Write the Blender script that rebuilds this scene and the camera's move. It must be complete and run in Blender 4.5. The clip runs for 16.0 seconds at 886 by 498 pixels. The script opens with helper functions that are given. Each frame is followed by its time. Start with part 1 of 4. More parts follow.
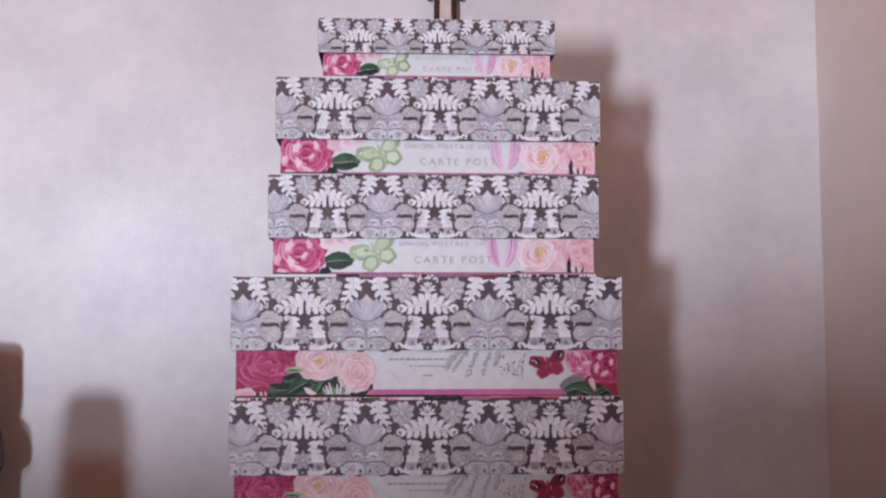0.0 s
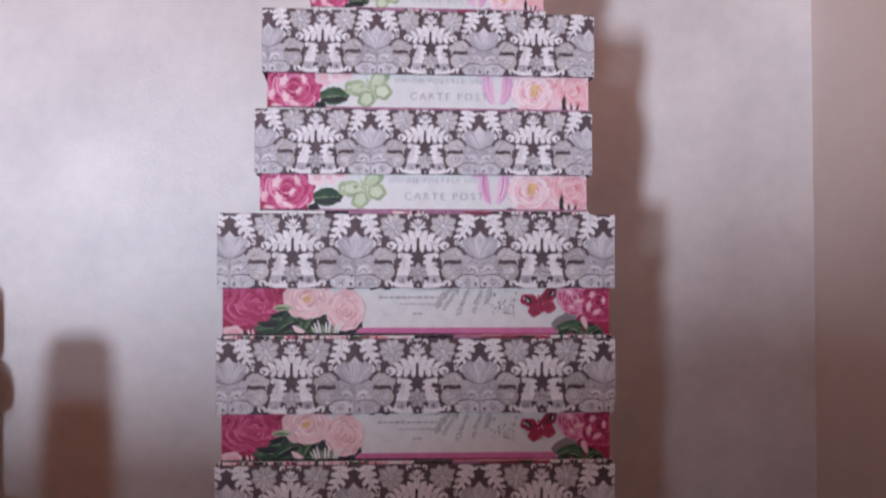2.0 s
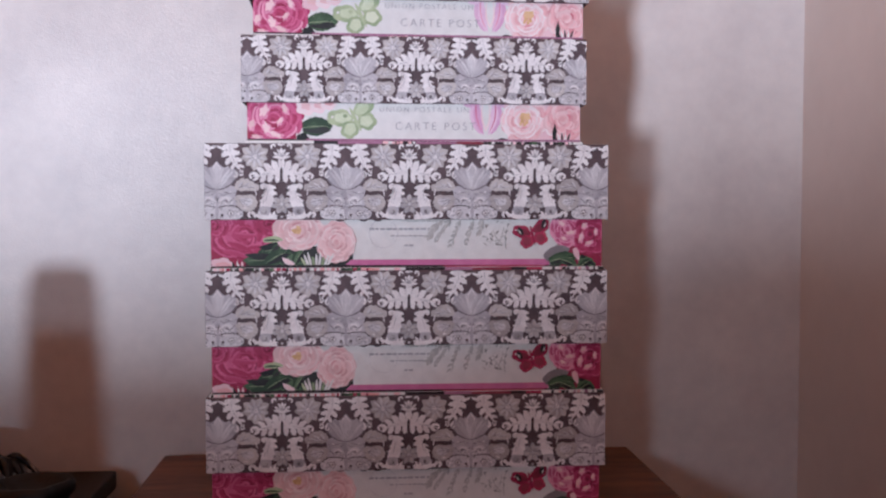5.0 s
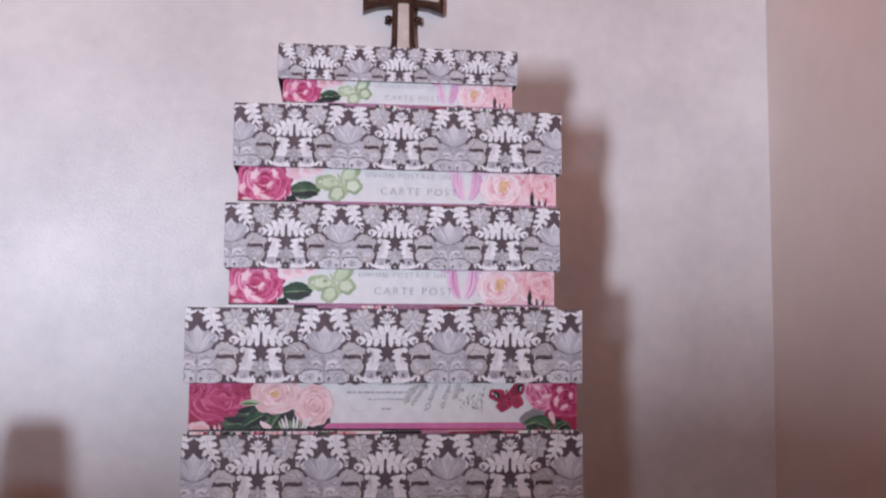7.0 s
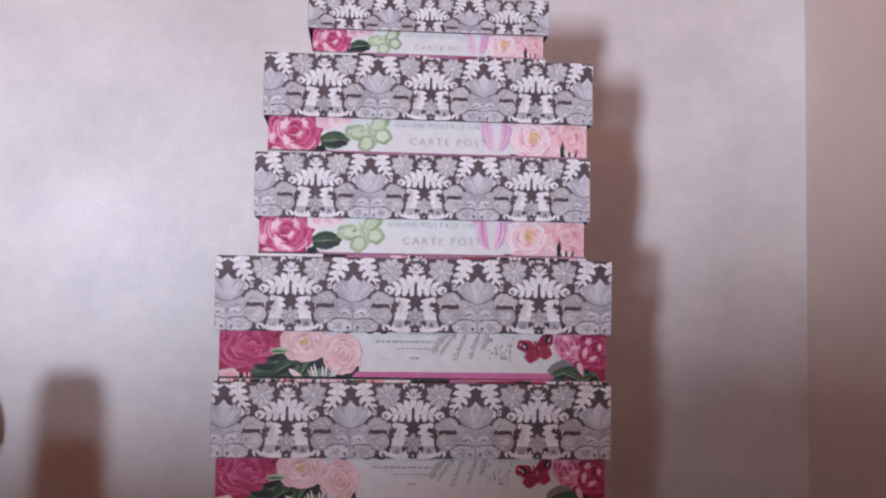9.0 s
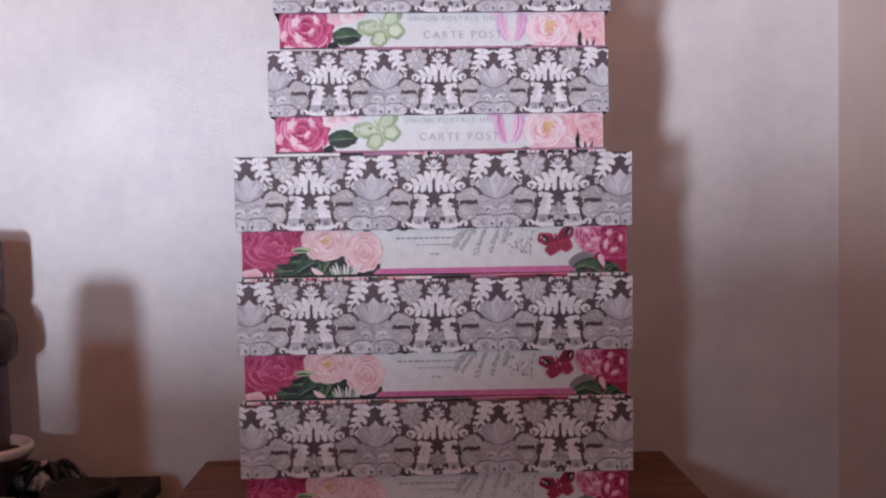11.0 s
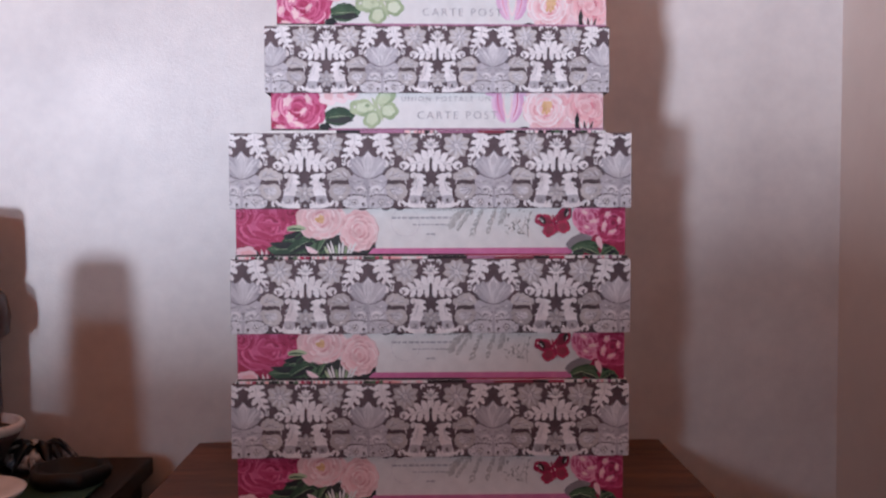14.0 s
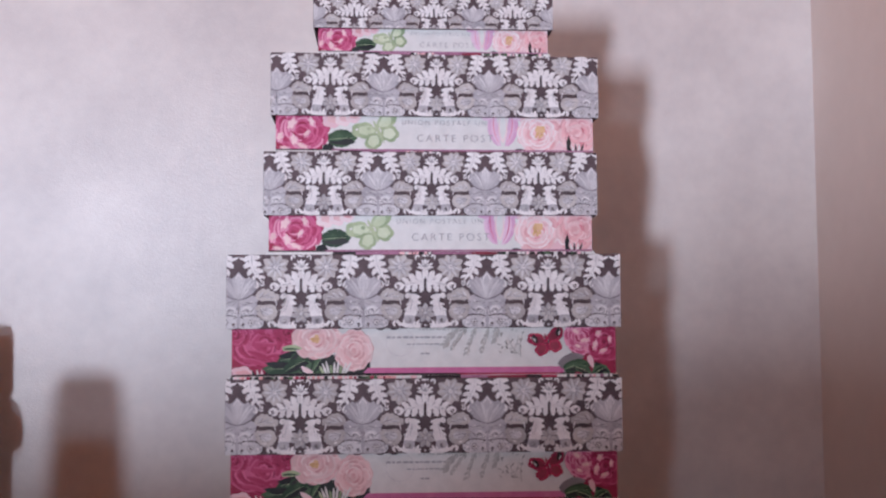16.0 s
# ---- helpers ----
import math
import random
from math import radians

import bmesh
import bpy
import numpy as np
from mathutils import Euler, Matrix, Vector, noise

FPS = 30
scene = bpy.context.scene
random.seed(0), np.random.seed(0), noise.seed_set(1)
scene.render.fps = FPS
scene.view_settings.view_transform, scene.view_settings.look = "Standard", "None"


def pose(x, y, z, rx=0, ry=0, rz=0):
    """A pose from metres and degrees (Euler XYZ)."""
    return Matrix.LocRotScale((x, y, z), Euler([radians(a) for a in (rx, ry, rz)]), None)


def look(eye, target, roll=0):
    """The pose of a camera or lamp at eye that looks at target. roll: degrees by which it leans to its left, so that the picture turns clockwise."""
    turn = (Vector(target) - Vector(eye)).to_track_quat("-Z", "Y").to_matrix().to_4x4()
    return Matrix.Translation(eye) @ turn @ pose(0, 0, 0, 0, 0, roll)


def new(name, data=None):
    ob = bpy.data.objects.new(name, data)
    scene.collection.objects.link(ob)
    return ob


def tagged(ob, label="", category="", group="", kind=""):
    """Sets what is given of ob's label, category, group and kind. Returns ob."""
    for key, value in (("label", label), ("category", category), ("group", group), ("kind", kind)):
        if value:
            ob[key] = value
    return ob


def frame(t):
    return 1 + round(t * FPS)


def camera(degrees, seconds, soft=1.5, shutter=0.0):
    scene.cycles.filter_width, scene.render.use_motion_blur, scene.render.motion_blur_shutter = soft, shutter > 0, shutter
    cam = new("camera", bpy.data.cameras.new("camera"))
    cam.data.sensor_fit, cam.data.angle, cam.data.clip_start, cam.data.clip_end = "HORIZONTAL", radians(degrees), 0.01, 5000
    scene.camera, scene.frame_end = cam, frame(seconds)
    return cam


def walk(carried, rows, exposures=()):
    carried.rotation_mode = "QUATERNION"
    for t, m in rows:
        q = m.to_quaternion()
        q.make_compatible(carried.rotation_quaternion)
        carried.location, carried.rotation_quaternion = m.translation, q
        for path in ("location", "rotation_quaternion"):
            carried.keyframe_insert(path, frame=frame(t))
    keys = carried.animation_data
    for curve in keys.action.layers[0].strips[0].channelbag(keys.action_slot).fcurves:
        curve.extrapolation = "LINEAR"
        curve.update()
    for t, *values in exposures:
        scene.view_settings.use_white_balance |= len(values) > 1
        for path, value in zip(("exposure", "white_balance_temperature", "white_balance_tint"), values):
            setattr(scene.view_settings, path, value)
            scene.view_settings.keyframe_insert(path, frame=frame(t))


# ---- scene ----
cam = camera(49.0, 16.0, soft=2.25, shutter=0.5)
PATH = [
    (0, (-0.014, -0.859, 1.005), (0.05, 1.135, 1.153), -0.1),
    (0.5, (-0.016, -0.862, 0.992), (0.076, 1.126, 1.19), -0.3),
    (1, (-0.024, -0.858, 0.993), (0.079, 1.132, 1.164), -0.4),
    (1.5, (-0.029, -0.848, 0.982), (0.088, 1.142, 1.133), -0.3),
    (2, (-0.021, -0.843, 0.986), (0.08, 1.153, 1.051), -0.0),
    (2.5, (-0.022, -0.837, 0.978), (0.102, 1.158, 0.922), -0.1),
    (3, (-0.029, -0.833, 0.99), (0.094, 1.159, 0.855), -0.2),
    (3.5, (-0.036, -0.831, 0.987), (0.106, 1.161, 0.869), -0.1),
    (6, (-0.031, -0.835, 0.997), (0.129, 1.158, 0.972), 0.1),
    (6.5, (-0.027, -0.841, 1.006), (0.147, 1.149, 1.098), 0.3),
    (7, (-0.033, -0.849, 1.024), (0.157, 1.135, 1.194), 0.3),
    (7.5, (-0.014, -0.853, 1.008), (0.12, 1.131, 1.22), 0.2),
    (8, (-0.012, -0.851, 0.992), (0.112, 1.135, 1.2), -0.0),
    (8.5, (-0.022, -0.847, 0.994), (0.127, 1.139, 1.167), -0.2),
    (9, (-0.029, -0.846, 1.0), (0.094, 1.146, 1.124), 0.8),
    (9.5, (-0.016, -0.846, 0.984), (0.105, 1.147, 1.098), 0.3),
    (10, (-0.009, -0.848, 1.0), (0.027, 1.152, 1.002), -1.1),
    (12.5, (-0.009, -0.838, 0.988), (0.045, 1.158, 0.867), -0.5),
    (13, (-0.008, -0.837, 0.991), (0.045, 1.157, 0.847), -0.1),
    (13.5, (-0.007, -0.836, 0.988), (0.038, 1.159, 0.856), -0.1),
    (14, (-0.005, -0.836, 0.983), (0.031, 1.162, 0.891), -0.2),
    (14.5, (-0.017, -0.835, 0.991), (0.049, 1.163, 0.957), -0.2),
    (15, (-0.02, -0.845, 1.004), (0.055, 1.153, 1.048), -0.4),
    (15.5, (-0.01, -0.85, 0.992), (0.04, 1.146, 1.116), -0.1),
    (16, (-0.024, -0.851, 0.997), (0.069, 1.143, 1.118), -0.3),
]
EXPOSURE = [(0, -0.12), (2, -0.12), (3, 0.0), (3.7, 0.0), (6, -0.1), (10, -0.1), (12.3, 0.0), (14, 0.0), (15, -0.12), (16, -0.12)]
walk(cam, [(t, look(eye, target, roll)) for t, eye, target, roll in PATH], EXPOSURE)

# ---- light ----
# Two narrow panes behind the camera give the daylight; the rest is bounce from the closed room and an added ochre
# reflector slope.
world = bpy.data.worlds.new("world")
scene.world = world
world.use_nodes = True
sky = world.node_tree.nodes.new("ShaderNodeTexSky")
sky.sky_type, sky.sun_disc = "NISHITA", False
sky.sun_elevation, sky.sun_rotation = radians(35), radians(200)
world.node_tree.links.new(sky.outputs[0], world.node_tree.nodes["Background"].inputs[0])
world.node_tree.nodes["Background"].inputs[1].default_value = 0.1

WALL_Y, RIGHT_X, LEFT_X, FRONT_Y, CEIL, SLOPE_Z, SLOPE_Y = 0.27, 0.470, -2.6, -3.2, 2.15, 1.485, -0.3
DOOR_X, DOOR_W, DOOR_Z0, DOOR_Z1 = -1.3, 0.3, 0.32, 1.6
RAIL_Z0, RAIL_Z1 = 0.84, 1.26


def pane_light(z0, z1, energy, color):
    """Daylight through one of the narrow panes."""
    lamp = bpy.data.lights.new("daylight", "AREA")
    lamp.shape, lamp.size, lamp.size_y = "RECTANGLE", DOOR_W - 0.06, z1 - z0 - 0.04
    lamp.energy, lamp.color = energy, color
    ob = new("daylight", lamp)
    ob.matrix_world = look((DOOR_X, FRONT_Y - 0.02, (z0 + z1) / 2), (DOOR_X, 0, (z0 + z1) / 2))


pane_light(DOOR_Z0, RAIL_Z0, 116, (0.72, 0.798, 1.0))
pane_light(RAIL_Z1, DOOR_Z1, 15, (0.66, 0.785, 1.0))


# ---- materials ----
def lin(r, g, b):
    return tuple(((c / 255 + 0.055) / 1.055) ** 2.4 if c > 10 else c / 255 / 12.92 for c in (r, g, b))


def material(name, dark, light, scale=40.0, rough=0.6, bump=0.0, bump_scale=200.0, island=0.0, spec=0.4, stretch=(1, 1, 1), contrast=(0.3, 0.7)):
    """A surface that varies between two colours at two scales, with fine relief."""
    m = bpy.data.materials.new(name)
    m.use_nodes = True
    nt = m.node_tree
    bsdf = nt.nodes["Principled BSDF"]
    bsdf.inputs["Roughness"].default_value = rough
    bsdf.inputs["Specular IOR Level"].default_value = spec
    co = nt.nodes.new("ShaderNodeTexCoord")
    mp = nt.nodes.new("ShaderNodeMapping")
    mp.inputs["Scale"].default_value = stretch
    nt.links.new(co.outputs["Object"], mp.inputs[0])
    n1 = nt.nodes.new("ShaderNodeTexNoise")
    n1.inputs["Scale"].default_value, n1.inputs["Detail"].default_value = scale, 6
    n2 = nt.nodes.new("ShaderNodeTexNoise")
    n2.inputs["Scale"].default_value, n2.inputs["Detail"].default_value = scale * 7, 3
    nt.links.new(mp.outputs[0], n1.inputs[0])
    nt.links.new(mp.outputs[0], n2.inputs[0])
    mix = nt.nodes.new("ShaderNodeMath")
    mix.operation = "MULTIPLY_ADD"
    nt.links.new(n2.outputs[0], mix.inputs[0])
    mix.inputs[1].default_value = 0.35
    nt.links.new(n1.outputs[0], mix.inputs[2])
    sub = nt.nodes.new("ShaderNodeMath")
    sub.operation = "SUBTRACT"
    nt.links.new(mix.outputs[0], sub.inputs[0])
    sub.inputs[1].default_value = 0.175
    last = sub
    if island:
        geo = nt.nodes.new("ShaderNodeNewGeometry")
        add = nt.nodes.new("ShaderNodeMath")
        add.operation = "MULTIPLY_ADD"
        nt.links.new(geo.outputs["Random Per Island"], add.inputs[0])
        add.inputs[1].default_value = island
        nt.links.new(sub.outputs[0], add.inputs[2])
        off = nt.nodes.new("ShaderNodeMath")
        off.operation = "SUBTRACT"
        nt.links.new(add.outputs[0], off.inputs[0])
        off.inputs[1].default_value = island / 2
        last = off
    ramp = nt.nodes.new("ShaderNodeValToRGB")
    ramp.color_ramp.elements[0].position, ramp.color_ramp.elements[1].position = contrast
    ramp.color_ramp.elements[0].color = (*lin(*dark), 1)
    ramp.color_ramp.elements[1].color = (*lin(*light), 1)
    nt.links.new(last.outputs[0], ramp.inputs[0])
    nt.links.new(ramp.outputs[0], bsdf.inputs["Base Color"])
    if bump:
        n3 = nt.nodes.new("ShaderNodeTexNoise")
        n3.inputs["Scale"].default_value, n3.inputs["Detail"].default_value = bump_scale, 4
        nt.links.new(mp.outputs[0], n3.inputs[0])
        b = nt.nodes.new("ShaderNodeBump")
        b.inputs["Strength"].default_value, b.inputs["Distance"].default_value = bump, 0.002
        nt.links.new(n3.outputs[0], b.inputs["Height"])
        nt.links.new(b.outputs[0], bsdf.inputs["Normal"])
    return m


WALL = material("painted_wall", (212, 204, 201), (232, 224, 219), 9, 0.37, 0.15, 520, spec=0.62)
SIDE = material("side_wall_paint", (220, 206, 198), (229, 215, 207), 6, 0.45, 0.12, 420)
ROOM = material("room_paint", (62, 31, 15), (72, 37, 19), 3, 0.8, 0.1, 60)
CEILING = material("warm_ceiling_paint", (174, 88, 42), (182, 96, 48), 3, 0.8, 0.1, 60)
SLOPE = material("warm_bounce_ochre", (246, 148, 62), (252, 158, 72), 3, 0.7, 0.1, 60, stretch=(0.4, 4, 4))
FLOOR = material("brown_floor", (50, 27, 16), (68, 37, 22), 8, 0.5, 0.1, 80)
WOOD = material("red_brown_wood", (72, 44, 28), (124, 78, 52), 10, 0.5, 0.12, 120, spec=0.25, stretch=(1.2, 7, 7), contrast=(0.25, 0.75))
DARK_WOOD = material("dark_wood", (18, 13, 11), (38, 27, 22), 16, 0.55, 0.2, 120, stretch=(1.2, 8, 8))
BOARD = material("box_board", (160, 140, 130), (190, 172, 160), 60, 0.7)
GROUND = material("damask_ground", (82, 65, 69), (104, 85, 88), 60, 0.62, 0.1, 900)
CREAM = material("cream_paper", (214, 208, 204), (228, 222, 218), 25, 0.6, 0.1, 700)
WHITE_PAPER = material("white_paper", (226, 218, 222), (238, 232, 234), 25, 0.6, 0.1, 700)
CROSS_BROWN = material("carved_brown_wood", (44, 27, 21), (84, 56, 42), 60, 0.3, 0.3, 260)
CROSS_CREAM = material("aged_cream_inlay", (196, 178, 166), (222, 206, 196), 40, 0.5, 0.2, 300)
GLAZE = material("white_glaze", (205, 198, 196), (226, 220, 218), 20, 0.25, 0.0)
SOIL = material("dark_soil", (34, 24, 22), (58, 42, 38), 120, 0.9, 0.8, 160)
GREEN_CLOTH = material("green_cloth", (24, 50, 40), (40, 74, 58), 50, 0.9, 0.5, 400)
BASKET = material("dark_brown_clay", (13, 8, 7), (24, 14, 11), 60, 0.6, 0.5, 160)
BLACK = material("black_ceramic", (14, 13, 16), (28, 26, 30), 60, 0.3)
SILVER = material("pale_streaked_ceramic", (84, 88, 96), (206, 206, 208), 90, 0.3, contrast=(0.42, 0.58))
LILAC = material("mauve_grey_glaze", (84, 72, 80), (108, 94, 102), 30, 0.35)
BOTTLE = material("dark_brown_glaze", (62, 46, 46), (88, 68, 66), 40, 0.3)

# printed inks, one slot each
INKS = {}


def ink(name, dark, light, island=0.5, scale=90):
    INKS[name] = (len(INKS), material("ink_" + name, dark, light, scale, 0.62, island=island))


ink("white", (228, 220, 219), (245, 239, 238), 0.3)
ink("grey", (164, 158, 161), (200, 194, 194), 0.5)
ink("pale_grey", (194, 188, 191), (220, 215, 216), 0.4)
ink("mid_grey", (134, 126, 129), (162, 154, 157), 0.4)
ink("dark", (70, 56, 59), (92, 76, 78), 0.2)
ink("deep_red", (150, 34, 70), (184, 54, 88), 0.5, 60)
ink("rose_pink", (210, 96, 134), (236, 158, 182), 0.7, 60)
ink("pink", (228, 164, 168), (240, 194, 194), 0.6, 60)
ink("pale_pink", (238, 196, 202), (247, 222, 222), 0.6, 60)
ink("orchid", (222, 168, 200), (238, 204, 222), 0.6, 60)
ink("salmon", (218, 144, 144), (234, 172, 168), 0.5, 60)
ink("yellow", (216, 168, 118), (234, 192, 148), 0.5, 60)
ink("leaf", (46, 70, 50), (84, 110, 80), 0.7, 60)
ink("dark_leaf", (28, 30, 32), (52, 54, 52), 0.6, 60)
ink("pale_green", (148, 166, 128), (186, 197, 158), 0.6, 60)
ink("cream", (224, 220, 216), (236, 232, 228), 0.2)
ink("stripe", (206, 110, 156), (222, 136, 176), 0.3)
ink("crimson", (126, 38, 60), (158, 58, 80), 0.5, 60)
ink("script", (184, 180, 176), (204, 200, 195), 0.5)
ink("text", (170, 165, 168), (188, 183, 186), 0.2)
ink("celadon", (198, 208, 172), (220, 226, 198), 0.4)
ink("mauve", (150, 96, 124), (178, 122, 150), 0.4)
ink("black", (34, 26, 30), (52, 42, 46), 0.3)
ink("beige_grey", (178, 168, 166), (204, 195, 191), 0.5)
ink("lilac_grey", (172, 165, 170), (196, 189, 193), 0.4)
ink("line_grey", (112, 102, 107), (136, 126, 131), 0.4)
ink("fern", (150, 146, 142), (176, 172, 167), 0.5)
# petal tones, from the folds to the rims
for family, tones in (("red", ((132, 28, 62), (162, 40, 80), (184, 58, 100), (206, 92, 132), (230, 150, 176))),
                      ("peach", ((206, 132, 138), (221, 158, 160), (230, 178, 178), (238, 197, 196), (245, 215, 213))),
                      ("blush", ((220, 128, 140), (231, 156, 163), (239, 180, 183), (245, 202, 203), (249, 222, 222)))):
    for step, (r, g, b) in enumerate(tones):
        ink(family + "_tone_" + "abcde"[step], (r - 9, g - 9, b - 9), (min(250, r + 7), min(245, g + 9), min(245, b + 9)), 0.6, 45)


# ---- builders ----
def link_mesh(name, bm, mats, parent=None, label=""):
    me = bpy.data.meshes.new(name)
    bm.to_mesh(me)
    bm.free()
    for m in mats if isinstance(mats, (list, tuple)) else [mats]:
        me.materials.append(m)
    ob = new(name, me)
    if parent:
        ob.parent = parent
    if label:
        ob["label"] = label
    return ob


def part(name, bm, mats, parent, label=""):
    return link_mesh(name, bm, mats, parent, label)


def empty(name, m, label, category, group=""):
    ob = new(name)
    ob.empty_display_size = 0.05
    ob.matrix_world = m
    return tagged(ob, label, category, group)


def add_box(bm, x0, x1, y0, y1, z0, z1, bevel=0.0, segments=2):
    geo = bmesh.ops.create_cube(bm, size=1)
    for v in geo["verts"]:
        v.co = Vector(((x0 + x1) / 2 + v.co.x * (x1 - x0), (y0 + y1) / 2 + v.co.y * (y1 - y0), (z0 + z1) / 2 + v.co.z * (z1 - z0)))
    if bevel:
        edges = {e for v in geo["verts"] for e in v.link_edges}
        bmesh.ops.bevel(bm, geom=list(edges), offset=bevel, segments=segments, profile=0.6, affect="EDGES")


def box_mesh(*a, **k):
    bm = bmesh.new()
    add_box(bm, *a, **k)
    return bm


def lathe(profile, segments=40, wobble=0.0):
    """A turned body from (radius, height) pairs."""
    bm = bmesh.new()
    rings = []
    for r, z in profile:
        ring = []
        for i in range(segments):
            a = 2 * math.pi * i / segments
            rr = r * (1 + wobble * noise.noise((math.cos(a) * 2, math.sin(a) * 2, z * 30)))
            ring.append(bm.verts.new((rr * math.cos(a), rr * math.sin(a), z)))
        rings.append(ring)
    for a, b in zip(rings, rings[1:]):
        for i in range(segments):
            f = bm.faces.new((a[i], a[(i + 1) % segments], b[(i + 1) % segments], b[i]))
            f.smooth = True
    bm.faces.new(list(reversed(rings[0])))
    bm.faces.new(rings[-1])
    bmesh.ops.recalc_face_normals(bm, faces=bm.faces)
    return bm


# ---- printed motifs, in millimetres on the sheet: x to the right, y down ----
def blob(cx, cy, rx, ry, rot=0.0, lobes=0, amp=0.0, n=30, phase=0.0, sharp=1.0):
    pts = []
    for i in range(n):
        a = 2 * math.pi * i / n
        k = 1.0
        if lobes:
            k = 1 - amp + amp * abs(math.cos(lobes * a / 2 + phase)) ** sharp
        x, y = rx * k * math.cos(a), ry * k * math.sin(a)
        c, s = math.cos(radians(rot)), math.sin(radians(rot))
        pts.append((cx + x * c - y * s, cy + x * s + y * c))
    return pts


def leaf(x0, y0, length, width, ang, teeth=4, bite=0.4, curl=0.0, n=11):
    """A toothed leaf from its foot (x0, y0); ang in degrees, 0 to the right, 90 down; curl bends it."""
    left, right = [], []
    x, y, a = x0, y0, radians(ang)
    for i in range(n + 1):
        s = i / n
        saw = (s * teeth) % 1.0
        w = width * math.sin(math.pi * min(1, 0.12 + 0.88 * s)) ** 0.75 * (1 - bite + bite * (1 - saw)) if i < n else 0.0
        nx, ny = -math.sin(a), math.cos(a)
        left.append((x + nx * w, y + ny * w))
        right.append((x - nx * w, y - ny * w))
        x += length / n * math.cos(a)
        y += length / n * math.sin(a)
        a += radians(curl) / n
    return left + right[::-1]


def scroll(cx, cy, r, start, sweep, width, n=14):
    """A stroke that curls in on itself, thick in the middle."""
    outer, inner = [], []
    for i in range(n + 1):
        f = i / n
        a = radians(start + sweep * f)
        rr, w = r * (1 - 0.55 * f), width * math.sin(math.pi * (0.15 + 0.8 * f))
        outer.append((cx + (rr + w) * math.cos(a), cy + (rr + w) * math.sin(a)))
        inner.append((cx + (rr - w) * math.cos(a), cy + (rr - w) * math.sin(a)))
    return outer + inner[::-1]


def ragged(pts, depth, pitch, lean=0.3):
    """The outline with rounded, leaning lobes along its edges, as acanthus has them."""
    area = sum(x0 * y1 - x1 * y0 for (x0, y0), (x1, y1) in zip(pts, pts[1:] + pts[:1]))
    side = 1 if area > 0 else -1
    out = []
    for (x0, y0), (x1, y1) in zip(pts, pts[1:] + pts[:1]):
        dx, dy = x1 - x0, y1 - y0
        size = math.hypot(dx, dy)
        if size < 0.4 * pitch:
            out.append((x0, y0))
            continue
        n = max(1, round(size / pitch))
        nx, ny = side * dy / size, -side * dx / size
        for i in range(n):
            d = depth * (0.8 + 0.4 * ((i * 7 + int(abs(x0) * 3)) % 5) / 4)
            for f, up in ((0.04, -0.12), (0.16, 0.5), (0.38, 0.92), (0.62, 1.0), (0.82, 0.72), (0.93, 0.2)):
                g = (i + f + lean * up / n * 0.5) / n
                out.append((x0 + dx * g + nx * d * up, y0 + dy * g + ny * d * up))
    return out


def diamond(cx, s, path):
    return [(cx + s * x, s * y) for x, y, *_ in path]


def mirror(pts, cx):
    return [(2 * cx - x, y) for x, y in pts][::-1]


def clipped(pts, w, h):
    """The polygon inside the sheet."""
    for axis, limit, keep_less in ((0, 0.0, False), (0, w, True), (1, 0.0, False), (1, h, True)):
        out = []
        for p, q in zip(pts, pts[1:] + pts[:1]):
            pin = (p[axis] <= limit) == keep_less or p[axis] == limit
            qin = (q[axis] <= limit) == keep_less or q[axis] == limit
            if pin:
                out.append(p)
            if pin != qin:
                t = (limit - p[axis]) / (q[axis] - p[axis])
                out.append((p[0] + t * (q[0] - p[0]), p[1] + t * (q[1] - p[1])))
        pts = out
        if len(pts) < 3:
            return []
    return pts


class Sheet:
    """A printed sheet: flat shapes of ink laid one over another."""

    def __init__(self, w, h):
        self.w, self.h, self.bm, self.count = w, h, bmesh.new(), 0

    def ink(self, name, pts):
        pts = clipped(pts, self.w, self.h)
        if len(pts) < 3:
            return
        self.count += 1
        y = -0.00004 - 0.0000015 * self.count
        f = self.bm.faces.new([self.bm.verts.new((x / 1000, y, -yy / 1000)) for x, yy in pts])
        f.material_index = INKS[name][0]

    def both(self, name, cx, pts):
        self.ink(name, pts)
        self.ink(name, mirror(pts, cx))

    def finish(self, name, parent, at, label):
        bmesh.ops.triangulate(self.bm, faces=[f for f in self.bm.faces if len(f.verts) > 4])
        for f in self.bm.faces:
            f.normal_update()
            if f.normal.y > 0:
                f.normal_flip()
        ob = part(name, self.bm, [m for _, m in INKS.values()], parent, label)
        ob.location = at
        return ob


